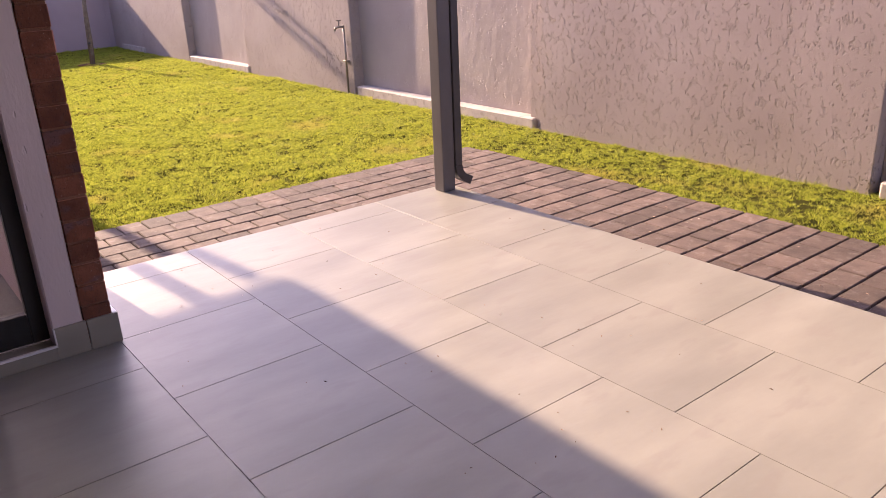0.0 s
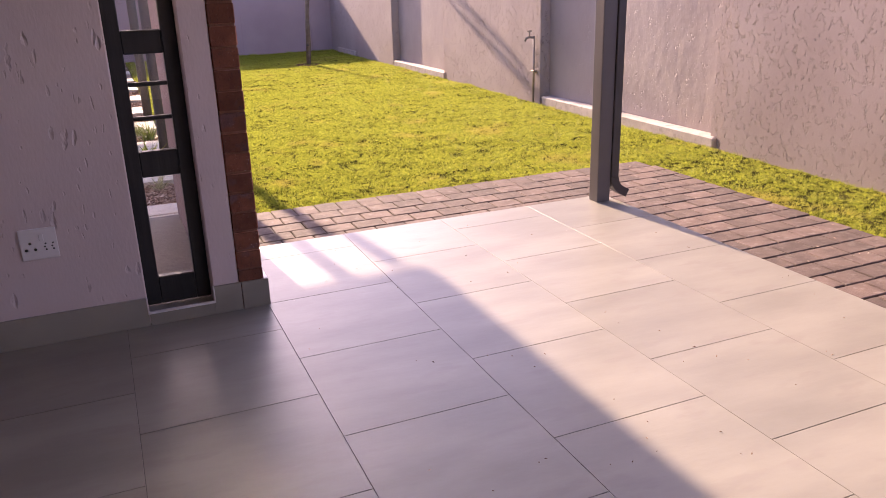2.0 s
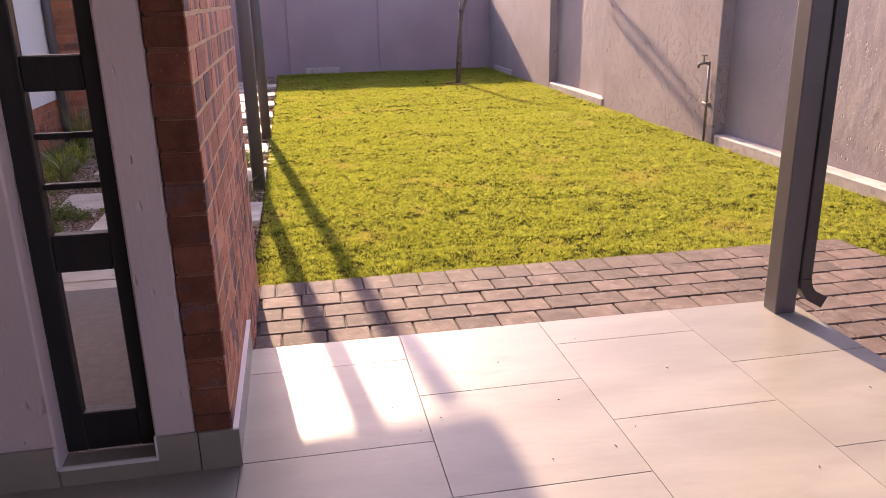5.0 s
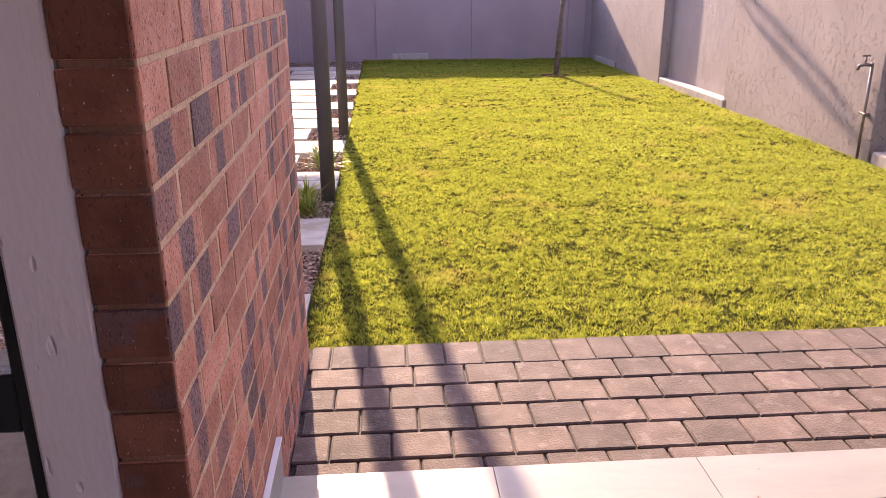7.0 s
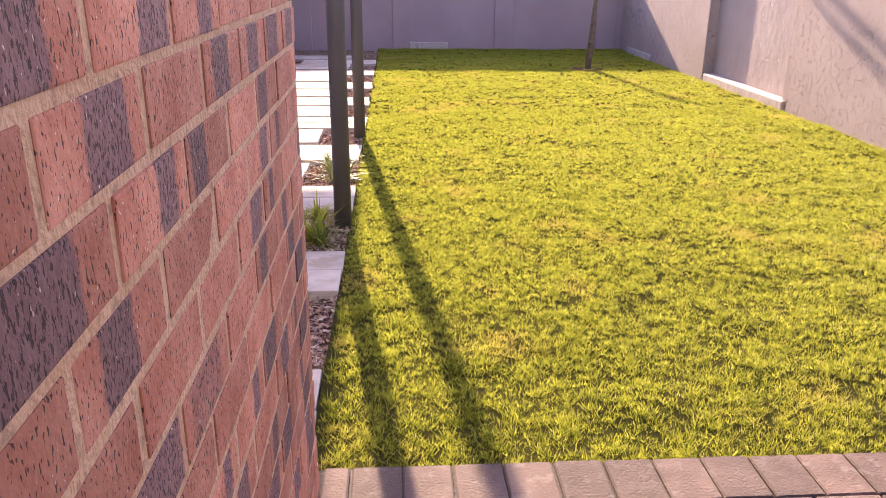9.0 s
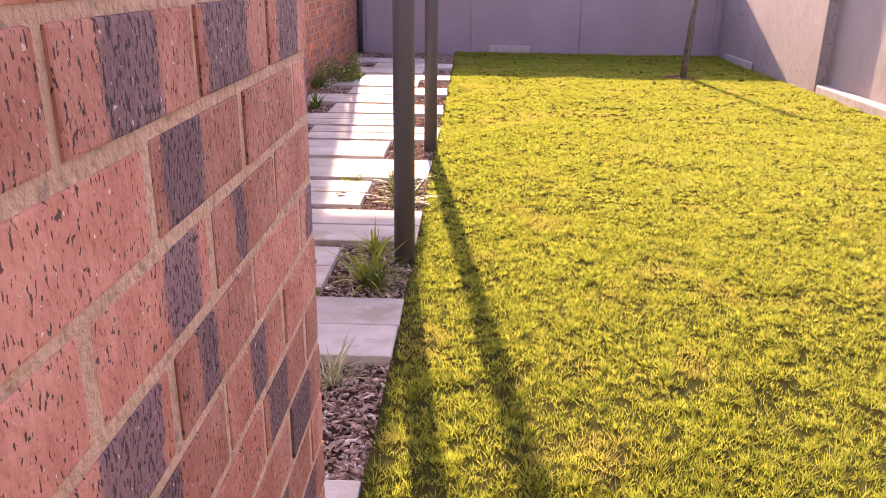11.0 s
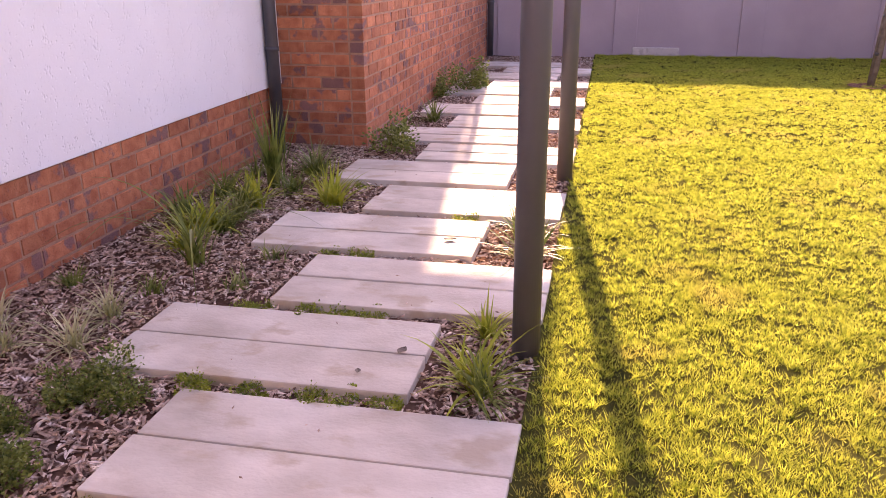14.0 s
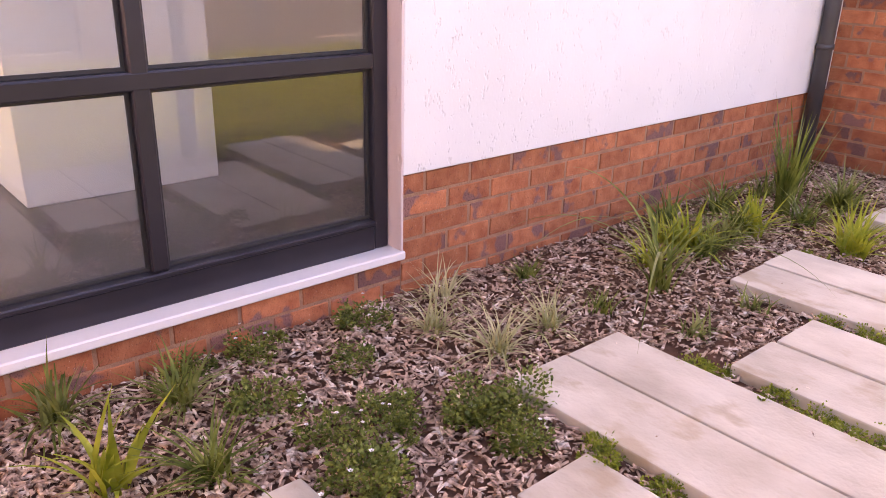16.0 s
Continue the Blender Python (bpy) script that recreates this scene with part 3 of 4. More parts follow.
# ---- wall socket ----
sock = tagged(holder("wall_socket", -0.17, PIER_Y0, 0.42), "white double wall socket with a switch on plaster", "socket")
block("plate", [(-0.066, 0.066, -0.012, 0, -0.062, 0.062)], M_PLASTIC, 0.004, sock, 2)
block("switch", [(0.004, 0.020, -0.018, -0.012, 0.012, 0.040)], M_PLASTIC, 0.002, sock)
for x, z in ((-0.030, 0.006), (-0.046, -0.020), (-0.014, -0.020)):
    tube("hole", [(x, -0.0125, z), (x, -0.0132, z)], 0.0055, M_DARK, sock, 12)
for cx in (0.020, 0.046):
    for x, z in ((0.004, 0.012), (0, 0), (0.004, -0.012)):
        tube("hole", [(cx + x, -0.0125, z - 0.012), (cx + x, -0.0132, z - 0.012)], 0.0035, M_DARK, sock, 10)

# ---- garden tap ----
tap = tagged(holder("garden_tap", WALL_X - 0.03, 8.10, LAWN - 0.02), "weathered metal garden tap on a standpipe by the wall", "tap")
tube("standpipe", [(0, 0, 0), (0, 0, 0.4), (0, 0, 0.80)], 0.012, M_BRASS, tap)
tube("spout", [(0, 0, 0.78), (-0.05, 0.02, 0.785), (-0.09, 0.03, 0.775), (-0.10, 0.035, 0.74)], 0.014, M_BRASS, tap)
tube("handle", [(-0.05, 0.02, 0.79), (-0.05, 0.02, 0.85)], 0.008, M_BRASS, tap)
block("knob", [(-0.085, -0.015, 0.012, 0.028, 0.848, 0.862)], M_BRASS, 0.004, tap)
block("bracket", [(-0.018, 0.03, -0.03, 0.05, 0.38, 0.40)], M_BRASS, 0.002, tap)


# ---- sapling ----
def sapling(x, y):
    t = tagged(holder("sapling", x, y, LAWN - 0.02), "young staked tree with thin trunk in the lawn", "tree")
    rng = random.Random(5)

    def lean(z):
        return 0.06 * z + (0.19 * max(0.0, z - 1.1) if z > 1.1 else 0)

    pts = [(lean(z) + 0.012 * math.sin(z * 5), 0.01 * math.cos(z * 4), z) for z in [0.2 * k for k in range(14)]]
    tube("trunk", pts, 0.036, M_BARK, t, 10, 0.016)
    tube("stake", [(-0.03, 0.0, 0), (0.01, 0.01, 0.7), (0.06, 0.02, 1.35)], 0.016, M_BARK, t, 8)
    for z in (0.35, 0.75, 1.2):
        tube("tie", [(0.06 * z - 0.01, 0.005, z), (0.06 * z - 0.01, 0.005, z + 0.035)], 0.034, M_PIPE, t, 10)
    bm = bmesh.new()
    shoots = [((0.46, 0, 2.55), (0.56, 0, 3.15), (0.68, 0, 3.14), (0.86, 0, 2.98)), ((0.44, 0, 2.5), (0.52, 0, 3.02), (0.62, 0, 3.0), (0.78, 0, 2.84)),
              ((0.48, 0, 2.7), (0.50, 0.02, 3.3), (0.46, 0.03, 3.8), (0.36, 0.04, 4.2))]
    for a, b, c, d in shoots:
        tube("branch", [a, b, c, d], 0.010, M_BARK, t, 6, 0.004)
        for _ in range(110):
            base = Vector(b).lerp(Vector(d), rng.random()) + Vector((rng.gauss(0, 0.02), rng.gauss(0, 0.03), rng.gauss(0, 0.022)))
            e = Vector((rng.gauss(0.4, 0.6), rng.gauss(0, 0.6), rng.gauss(-0.4, 0.5))).normalized() * 0.07
            w = e.orthogonal().normalized() * 0.014
            bm.faces.new([bm.verts.new(base + q) for q in (e * 0, e * 0.5 + w, e, e * 0.5 - w)])
    tagged(new("leaves", mesh_of(bm, "leaves", M_SHRUB)), kind="stuff").parent = t
    bm = bmesh.new()
    bmesh.ops.create_circle(bm, cap_ends=True, segments=20, radius=0.24, matrix=Matrix.Translation((0, 0, 0.024)))
    new("soil_ring", mesh_of(bm, "soil_ring", M_SOIL)).parent = t


sapling(3.69, 14.25)


# ---- trees beyond the walls ----
def far_tree(x, y, height, spread, seed):
    rng = random.Random(seed)
    t = tagged(holder("tree", x, y, -0.3), "leafy green tree beyond the garden wall", "tree", "distant trees")
    tube("trunk", [(0, 0, 0), (0.1, 0, height * 0.4), (0.1, 0.1, height * 0.8)], 0.16, M_BARK, t, 8, 0.05)
    for k in range(6):
        a = k * 1.1
        tube("limb", [(0.08, 0, height * (0.35 + 0.05 * k)), (spread * 0.6 * math.cos(a), spread * 0.6 * math.sin(a), height * (0.6 + 0.05 * k))], 0.06, M_BARK, t, 6, 0.02)
    verts, faces = [], []
    clumps = [(rng.gauss(0, spread * 0.45), rng.gauss(0, spread * 0.45), height * rng.uniform(0.3, 1.0)) for _ in range(26)]
    for cx, cy, cz in clumps:
        for _ in range(90):
            p = Vector((cx + rng.gauss(0, 0.28), cy + rng.gauss(0, 0.28), cz + rng.gauss(0, 0.22)))
            d = Vector((rng.gauss(0, 1), rng.gauss(0, 1), rng.gauss(0, 1))).normalized() * 0.13
            s = d.orthogonal().normalized() * 0.05
            i = len(verts)
            verts += [p - d, p + s, p + d, p - s]
            faces.append((i, i + 1, i + 2, i + 3))
    tagged(new("leaves", tris("leaves", verts, faces, M_FAR)), kind="stuff").parent = t


for i, (x, y, hgt, s) in enumerate(((-1.5, 27, 2.4, 1.5), (1.5, 26, 2.2, 1.3), (4.0, 28, 2.3, 1.4), (-4, 26, 2.5, 1.4))):
    far_tree(x, y, hgt, s, i)


# ---- stepping slabs ----
SLABS = []
for k in range(-1, 17):
    y0 = 6.205 + 0.638 * (k - 1) if k <= 6 else 9.395 + 0.605 * (k - 6)
    x0, x1 = (-0.49, 0.62) if k % 2 else (-0.88, 0.245)
    SLABS.append((x0, x1, y0, y0 + (0.545 if k <= 6 else 0.52)))
rng = random.Random(3)
for x0, x1, y0, y1 in SLABS:
    s = tagged(holder("stepping_slab", (x0 + x1) / 2, (y0 + y1) / 2, SLAB), "pair of pale concrete sleepers laid in the mulch bed", "stepping stone", "path slabs")
    hw, hd = (x1 - x0) / 2, (y1 - y0) / 2
    for a, b in ((-hd, -0.007), (0.007, hd)):
        dz = rng.uniform(-0.004, 0.004)
        block("sleeper", [(-hw + rng.uniform(-.008, .008), hw + rng.uniform(-.008, .008), a, b, -0.06, dz)], M_SLAB, 0.006, s, 2)


def on_slab(x, y, margin=0.0):
    return any(a - margin < x < b + margin and c - margin < y < d + margin for a, b, c, d in SLABS)


# ---- bark mulch ----
verts, faces = [], []
rng = random.Random(11)
for _ in range(84000):
    y = 4.88 + 12 * rng.random() ** 2.0
    x = rng.uniform(HOUSE_X + 0.02, 0.63)
    if on_slab(x, y, 0.012):
        continue
    if noise.noise((x * 2.2, y * 2.2, 1)) < -0.5:
        continue
    ln, wd, th = 0.012 + 0.05 * rng.random() ** 1.8, rng.uniform(0.004, 0.014), rng.uniform(0.002, 0.006)
    m = pose(x, y, soil_height(x, y) + rng.uniform(0.003, 0.020), rng.gauss(0, 20), rng.gauss(0, 16), rng.uniform(0, 360))
    i = len(verts)
    for u, v, w in ((-1, -.7, 0), (1, -1, 0), (.9, .8, 0), (-.8, 1, 0), (-.9, -.6, 1), (.9, -.8, 1), (.8, .7, 1), (-.7, .8, 1)):
        verts.append(m @ Vector((u * ln / 2, v * wd / 2, w * th)))
    faces += [(i + 4, i + 5, i + 6, i + 7), (i, i + 1, i + 5, i + 4), (i + 2, i + 3, i + 7, i + 6)]
tagged(new("bark_mulch", tris("bark_mulch", verts, faces, M_CHIP)), "weathered brown bark chips spread on the bed", "mulch", kind="stuff")


# ---- twigs and stones on the bed ----
rng = random.Random(17)
for k in range(26):
    x, y = rng.uniform(HOUSE_X + 0.1, 0.55), rng.uniform(5.2, 9.8)
    if on_slab(x, y, 0.08):
        continue
    a, ln = rng.uniform(0, 6.28), rng.uniform(0.06, 0.2)
    z = soil_height(x, y) + 0.016
    tw = tube("twig", [(0, 0, 0), (ln * 0.4 * math.cos(a), ln * 0.4 * math.sin(a), 0.012), (ln * math.cos(a + 0.4), ln * math.sin(a + 0.4), 0.0)], 0.003, M_BARK, None, 6, 0.0015)
    tw.location = (x, y, z)
    tagged(tw, "thin brown dry twig lying on the bark mulch", "twig", "twigs on the bed")
for k in range(12):
    x, y = rng.uniform(HOUSE_X + 0.08, 0.55), rng.uniform(5.4, 8.6)
    if on_slab(x, y, 0.05):
        continue
    bm = bmesh.new()
    bmesh.ops.create_icosphere(bm, subdivisions=2, radius=1)
    for v in bm.verts:
        v.co *= 1 + 0.25 * noise.noise(v.co * 1.3 + Vector((k * 5, 0, 0)))
    st = tagged(new("stone", mesh_of(bm, "stone", M_SOIL, True)), "small rough brown stone in the garden bed", "stone", "stones in the bed")
    st.matrix_world = pose(x, y, soil_height(x, y) + 0.008, 0, 0, k * 40) @ Matrix.Diagonal((rng.uniform(0.015, 0.03), rng.uniform(0.012, 0.02), rng.uniform(0.009, 0.015), 1))


# ---- plants ----
def blade(bm, base, az, length, width, lean, droop, segs=5):
    """A tapering strap leaf that rises and arches over."""
    pts, side = [], Vector((-math.sin(az), math.cos(az), 0))
    p, ang = Vector(base), lean
    for k in range(segs + 1):
        w = width * (1 - (k / segs) ** 2) * (0.6 + 0.4 * min(1, k)) / 2
        pts.append((p.copy(), w))
        p += Vector((math.cos(az) * math.sin(ang), math.sin(az) * math.sin(ang), math.cos(ang))) * length / segs
        ang += droop / segs
    prev = None
    for q, w in pts[:-1]:
        pair = (bm.verts.new(q - side * w), bm.verts.new(q + side * w))
        if prev:
            bm.faces.new((prev[0], prev[1], pair[1], pair[0]))
        prev = pair
    bm.faces.new((prev[0], prev[1], bm.verts.new(pts[-1][0])))


def tuft_mesh(name, seed, n, length, width, mat, lean=0.75, droop=1.1, base=0.02):
    rng, bm = random.Random(seed), bmesh.new()
    for _ in range(n):
        az = rng.uniform(0, 2 * math.pi)
        blade(bm, (rng.gauss(0, base), rng.gauss(0, base), 0), az, length * rng.uniform(0.5, 1.15), width * rng.uniform(0.7, 1.2), rng.uniform(0.05, lean), rng.uniform(0.2, droop * 1.5))
    return mesh_of(bm, name, mat)


def bulb_mesh(name, seed, n, length, width, mat, lean, droop):
    rng, bm = random.Random(seed), bmesh.new()
    for _ in range(n):
        blade(bm, (rng.gauss(0, 0.02), rng.gauss(0, 0.02), 0), rng.uniform(0, 2 * math.pi), length * rng.uniform(0.5, 0.9), width, rng.uniform(0.05, lean), rng.uniform(0.3, droop), 8)
    for k in range(8):
        blade(bm, (0, 0, 0.05), k * 0.8 + rng.uniform(-0.2, 0.2), length * rng.uniform(1.4, 1.9), width * 0.8, rng.uniform(0.25, 0.50), rng.uniform(1.8, 2.3), 16)
    return mesh_of(bm, name, mat)


def shrub_mesh(name, seed, n, radius, height, leaf, mat):
    rng, bm = random.Random(seed), bmesh.new()
    lobes = [(rng.gauss(0, radius * 0.55), rng.gauss(0, radius * 0.55), rng.uniform(0.45, 1.1)) for _ in range(8)]
    for _ in range(n):
        lx, ly, lh = rng.choice(lobes)
        x, y = lx + rng.gauss(0, radius * 0.22), ly + rng.gauss(0, radius * 0.22)
        out = math.hypot(x, y) / radius
        if out > 1:
            x, y = x / out, y / out
        a = math.atan2(y, x)
        c = Vector((x, y, max(0.004, height * lh * rng.uniform(0.15, 1.0))))
        d = Vector((rng.gauss(0, 1) + math.cos(a), rng.gauss(0, 1) + math.sin(a), rng.uniform(-0.1, 1.3))).normalized() * leaf * rng.uniform(0.6, 1.2)
        s = d.cross(Vector((rng.gauss(0, 1), rng.gauss(0, 1), rng.gauss(0, 1)))).normalized() * leaf * 0.3
        v = [bm.verts.new(c + q) for q in (d * 0, d * 0.5 + s, d, d * 0.5 - s)]
        bm.faces.new(v)
    for k in range(9):
        a = k * 0.7
        blade(bm, (0, 0, 0), a, height * 1.1, 0.004, 0.7, 0.2, 3)
    return mesh_of(bm, name, mat)


TUFTS = {
    "green": [tuft_mesh("green_tuft", i, 70, 0.25, 0.011, M_STRAP, 1.1, 1.2) for i in range(3)],
    "lime": [tuft_mesh("lime_tuft", 10 + i, 60, 0.25, 0.013, M_LIME, 1.0, 1.1) for i in range(3)],
    "bold": [tuft_mesh("bold_tuft", 16, 24, 0.25, 0.022, M_LIME, 0.95, 0.9)],
    "pale": [tuft_mesh("pale_tuft", 20 + i, 65, 0.24, 0.008, M_PALE, 1.2, 1.3) for i in range(3)],
    "spiky": [tuft_mesh("spiky_tuft", 30, 40, 0.50, 0.014, M_STRAP, 0.32, 0.25)],
    "bulb": [bulb_mesh("bulb_leaves", 41, 30, 0.56, 0.017, M_STRAP, 0.45, 1.6)],
    "small": [tuft_mesh("small_tuft", 50 + i, 45, 0.11, 0.007, M_STRAP) for i in range(2)],
    "shrub": [shrub_mesh("shrub", 60 + i, 760, 0.098, 0.095, 0.015, M_SHRUB) for i in range(3)],
    "bushy": [shrub_mesh("bushy", 70 + i, 900, 0.20, 0.30, 0.032, M_SHRUB) for i in range(2)],
    "cover": [shrub_mesh("cover", 80 + i, 620, 0.062, 0.045, 0.011, M_COVER) for i in range(3)],
}
WORDS = {
    "green": ("grass_plant", "arching green strap-leaved plant in bark mulch", "plant"),
    "lime": ("grass_plant", "bright lime green strap-leaved plant in mulch", "plant"),
    "bold": ("grass_plant", "large bright lime broad-leaved plant in bark mulch", "plant"),
    "pale": ("grass_plant", "pale straw-coloured variegated grass tuft in mulch", "plant"),
    "spiky": ("spiky_plant", "tall upright spiky green plant by the plinth", "plant"),
    "bulb": ("bulb_plant", "broad-leaved bulb plant with long drooping leaves", "plant"),
    "small": ("grass_plant", "small green grass seedling in bark mulch", "plant"),
    "shrub": ("shrub", "low dark green small-leaved shrub in mulch", "shrub"),
    "bushy": ("shrub", "dark leafy bush at the foot of the brick wall", "shrub"),
    "cover": ("groundcover", "low yellow-green groundcover between concrete slabs", "groundcover"),
}
PLANTS = {
    "shrub": [(-0.98, 6.47), (-0.86, 6.67), (-0.66, 6.68), (-0.81, 6.25), (-1.50, 6.74), (-1.28, 6.56), (-1.54, 6.36), (-1.24, 6.21), (-0.92, 6.43), (-0.75, 6.64), (-0.75, 6.22), (-1.54, 6.12), (-1.00, 6.29), (-0.78, 6.80)],
    "pale": [(-1.50, 7.12), (-1.30, 6.91), (-1.06, 6.99), (-1.07, 7.25), (0.43, 6.07)],
    "small": [(-1.44, 7.52), (-1.06, 7.52), (-0.72, 7.63), (-0.69, 7.99), (-1.45, 7.52)],
    "bulb": [(-1.02, 7.84)],
    "lime": [(-1.21, 8.35), (-1.15, 8.80), (-1.20, 8.04), (-1.31, 8.34), (-0.71, 8.89), (0.43, 7.35), (0.44, 6.99), (-0.75, 8.98)],
    "green": [(-1.46, 8.54), (-1.43, 9.43), (-1.06, 9.13), (-1.15, 8.55), (-1.55, 5.73), (-1.42, 6.04), (-1.03, 5.97), (-1.12, 8.35), (-1.18, 8.70), (-1.42, 8.94), (-1.04, 9.54), (0.43, 8.53), (0.49, 8.24), (-0.68, 11.56), (-0.69, 14.27), (-1.07, 9.55), (0.48, 6.92)],
    "bold": [(-1.15, 5.74)],
    "spiky": [(-1.21, 9.23), (-1.22, 9.22)],
    "bushy": [(-0.73, 10.28), (-0.83, 12.94), (-0.70, 13.37)],
    "cover": [(-0.46, 6.82), (-0.26, 6.83), (-0.60, 7.48), (-0.51, 7.48), (-0.33, 7.49), (-0.19, 7.45), (-0.10, 7.47), (-0.03, 7.48), (-0.44, 8.12), (-0.30, 8.13), (-0.47, 6.82), (-0.28, 6.83), (-0.08, 6.83), (0.05, 6.85), (0.18, 6.85), (0.11, 8.80), (-0.80, 8.59), (-0.67, 9.38), (-0.46, 6.16), (-0.19, 6.17), (-0.03, 6.18)],
}
def petals(seed):
    """A few tiny white flowers held over a low shrub."""
    rng, bm = random.Random(seed), bmesh.new()
    for _ in range(3):
        c = Vector((rng.gauss(0, 0.05), rng.gauss(0, 0.05), rng.uniform(0.06, 0.082)))
        for k in range(5):
            a = k * 2 * math.pi / 5
            u, v = Vector((math.cos(a), math.sin(a), 0.35)) * 0.007, Vector((-math.sin(a), math.cos(a), 0)) * 0.003
            bm.faces.new([bm.verts.new(c + q) for q in (u * 0.1, u * 0.6 + v, u, u * 0.6 - v)])
    return mesh_of(bm, "flowers", M_PLASTIC)


FLOWERS = [petals(90 + i) for i in range(3)]
rng = random.Random(21)
for kind, spots in PLANTS.items():
    name, label, cat = WORDS[kind]
    for i, (x, y) in enumerate(spots):
        if kind == "cover":
            y = min(((a[3] + b[2]) / 2 for a, b in zip(SLABS, SLABS[1:])), key=lambda g: abs(g - y))
        ob = tagged(new(name, TUFTS[kind][i % len(TUFTS[kind])]), label, cat, kind + " plants")
        s = rng.uniform(0.85, 1.2)
        if kind == "shrub" and i % 2 == 0:
            bloom = tagged(new("flowers", FLOWERS[i % 3]), kind="stuff")
            bloom.parent = ob
        ob.matrix_world = pose(x, y, soil_height(x, y) - 0.004, 0, 0, rng.uniform(0, 360)) @ Matrix.Scale(s, 4)

# ---- bits of dry leaf and dirt on tiles, pavers and slabs ----
verts, faces = [], []
rng = random.Random(31)
for k in range(150):
    if k < 70:
        x, y, z, size = rng.uniform(0.7, 3.0), rng.uniform(0.8, 3.8), 0.001, rng.uniform(0.003, 0.008)
    elif k < 105:
        x, y, z, size = rng.uniform(3.1, 4.0), rng.uniform(1.0, 4.7), PAVE + 0.003, rng.uniform(0.006, 0.014)
    else:
        a, b, c, d = rng.choice(SLABS[:9])
        x, y, z, size = rng.uniform(a, b), rng.uniform(c, d), SLAB + 0.006, rng.uniform(0.004, 0.012)
    m = pose(x, y, z, rng.gauss(0, 10), rng.gauss(0, 10), rng.uniform(0, 360))
    i = len(verts)
    verts += [m @ Vector(q) * 1.0 for q in ((-size, 0, 0), (0, -size * 0.4, 0.001), (size, 0, 0.002), (0, size * 0.4, 0.001), (0, 0, 0.004))]
    faces += [(i, i + 1, i + 4), (i + 1, i + 2, i + 4), (i + 2, i + 3, i + 4), (i + 3, i, i + 4)]
tagged(new("dry_leaf_litter", tris("dry_leaf_litter", verts, faces, M_CHIP)), "tiny dry leaf bits scattered on paving", "leaf litter", kind="stuff")


def dry_leaf(x, y, z, turn, size):
    bm = bmesh.new()
    rows = [[bm.verts.new((u * size, v * size * 0.35 * (1 - (2 * abs(u)) ** 2) + 0.0, 0.004 + 0.25 * size * (u * u + v * v * 0.3))) for v in (-1, 0, 1)] for u in (-0.5, -0.3, -0.1, 0.1, 0.3, 0.5)]
    for q, w in zip(rows, rows[1:]):
        for a in (0, 1):
            bm.faces.new((q[a], q[a + 1], w[a + 1], w[a]))
    ob = tagged(new("dry_leaf", mesh_of(bm, "dry_leaf", M_BARK)), "curled brown dry leaf lying on a slab", "leaf", "dry leaves")
    ob.matrix_world = pose(x, y, z, 0, 0, turn)


dry_leaf(0.10, 8.32, SLAB + 0.003, 20, 0.065)
dry_leaf(0.16, 7.12, SLAB + 0.003, 70, 0.05)
dry_leaf(0.05, 6.95, SLAB + 0.003, 110, 0.03)

# ---- lawn blades ----
gen = np.random.default_rng(4)
BANDS = ((0.64, 4.95, 4.80, 8.0, 25500), (0.64, 4.95, 8.0, 11.0, 18500), (0.64, 4.95, 11.0, 17.08, 12000), (4.06, 4.95, 0.5, 4.80, 17000))
seeds = np.concatenate([np.stack([gen.uniform(a, b, k), gen.uniform(c, d, k)], 1) for a, b, c, d, k in
                        [(a, b, c, d, int((b - a) * (d - c) * q / 12)) for a, b, c, d, q in BANDS]])
seeds = np.repeat(seeds, 12, axis=0)
n = len(seeds)
clump = np.repeat(gen.uniform(0.35, 1.5, n // 12), 12)
az, face = gen.uniform(0, 2 * np.pi, n), gen.uniform(0, 2 * np.pi, n)
pos = seeds + np.stack([np.cos(az), np.sin(az)], 1) * gen.uniform(0, 0.014, n)[:, None]
tuft = 0.45 * lumps(seeds[:, 0] * 10, seeds[:, 1] * 13, 3) + 0.55 * lumps(seeds[:, 0] * 28, seeds[:, 1] * 30, 4)
height = (0.009 + 0.036 * np.clip(tuft - 0.20, 0, 1) ** 1.1) * gen.uniform(0.6, 1.3, n) * np.clip(clump, 0.6, 1.3)
out = gen.uniform(0.2, 1.7, n)
half = gen.uniform(0.0011, 0.0022, n) * np.clip(seeds[:, 1] / 7.0, 1.0, 1.9)
keep = (pos[:, 0] > 0.63) & (pos[:, 0] < WALL_X)
pos, az, face, height, out, half = pos[keep], az[keep], face[keep], height[keep], out[keep], half[keep]
n = len(pos)
base = np.stack([pos[:, 0], pos[:, 1], lawn_height(pos[:, 0], pos[:, 1]) - 0.004], 1)
side = np.stack([np.cos(face) * half, np.sin(face) * half, np.zeros(n)], 1)
tip = base + np.stack([np.cos(az) * out * height, np.sin(az) * out * height, height + 0.006], 1)
co = np.stack([base - side, base + side, tip], 1).reshape(-1, 3)
me = bpy.data.meshes.new("lawn_blades")
me.vertices.add(3 * n)
me.vertices.foreach_set("co", co.ravel())
me.loops.add(3 * n)
me.loops.foreach_set("vertex_index", np.arange(3 * n, dtype=np.int32))
me.polygons.add(n)
me.polygons.foreach_set("loop_start", np.arange(0, 3 * n, 3, dtype=np.int32))
me.update(calc_edges=True)
me.materials.append(M_GRASS)
blades = tagged(new("lawn_blades", me), kind="stuff")
blades.parent = lawn


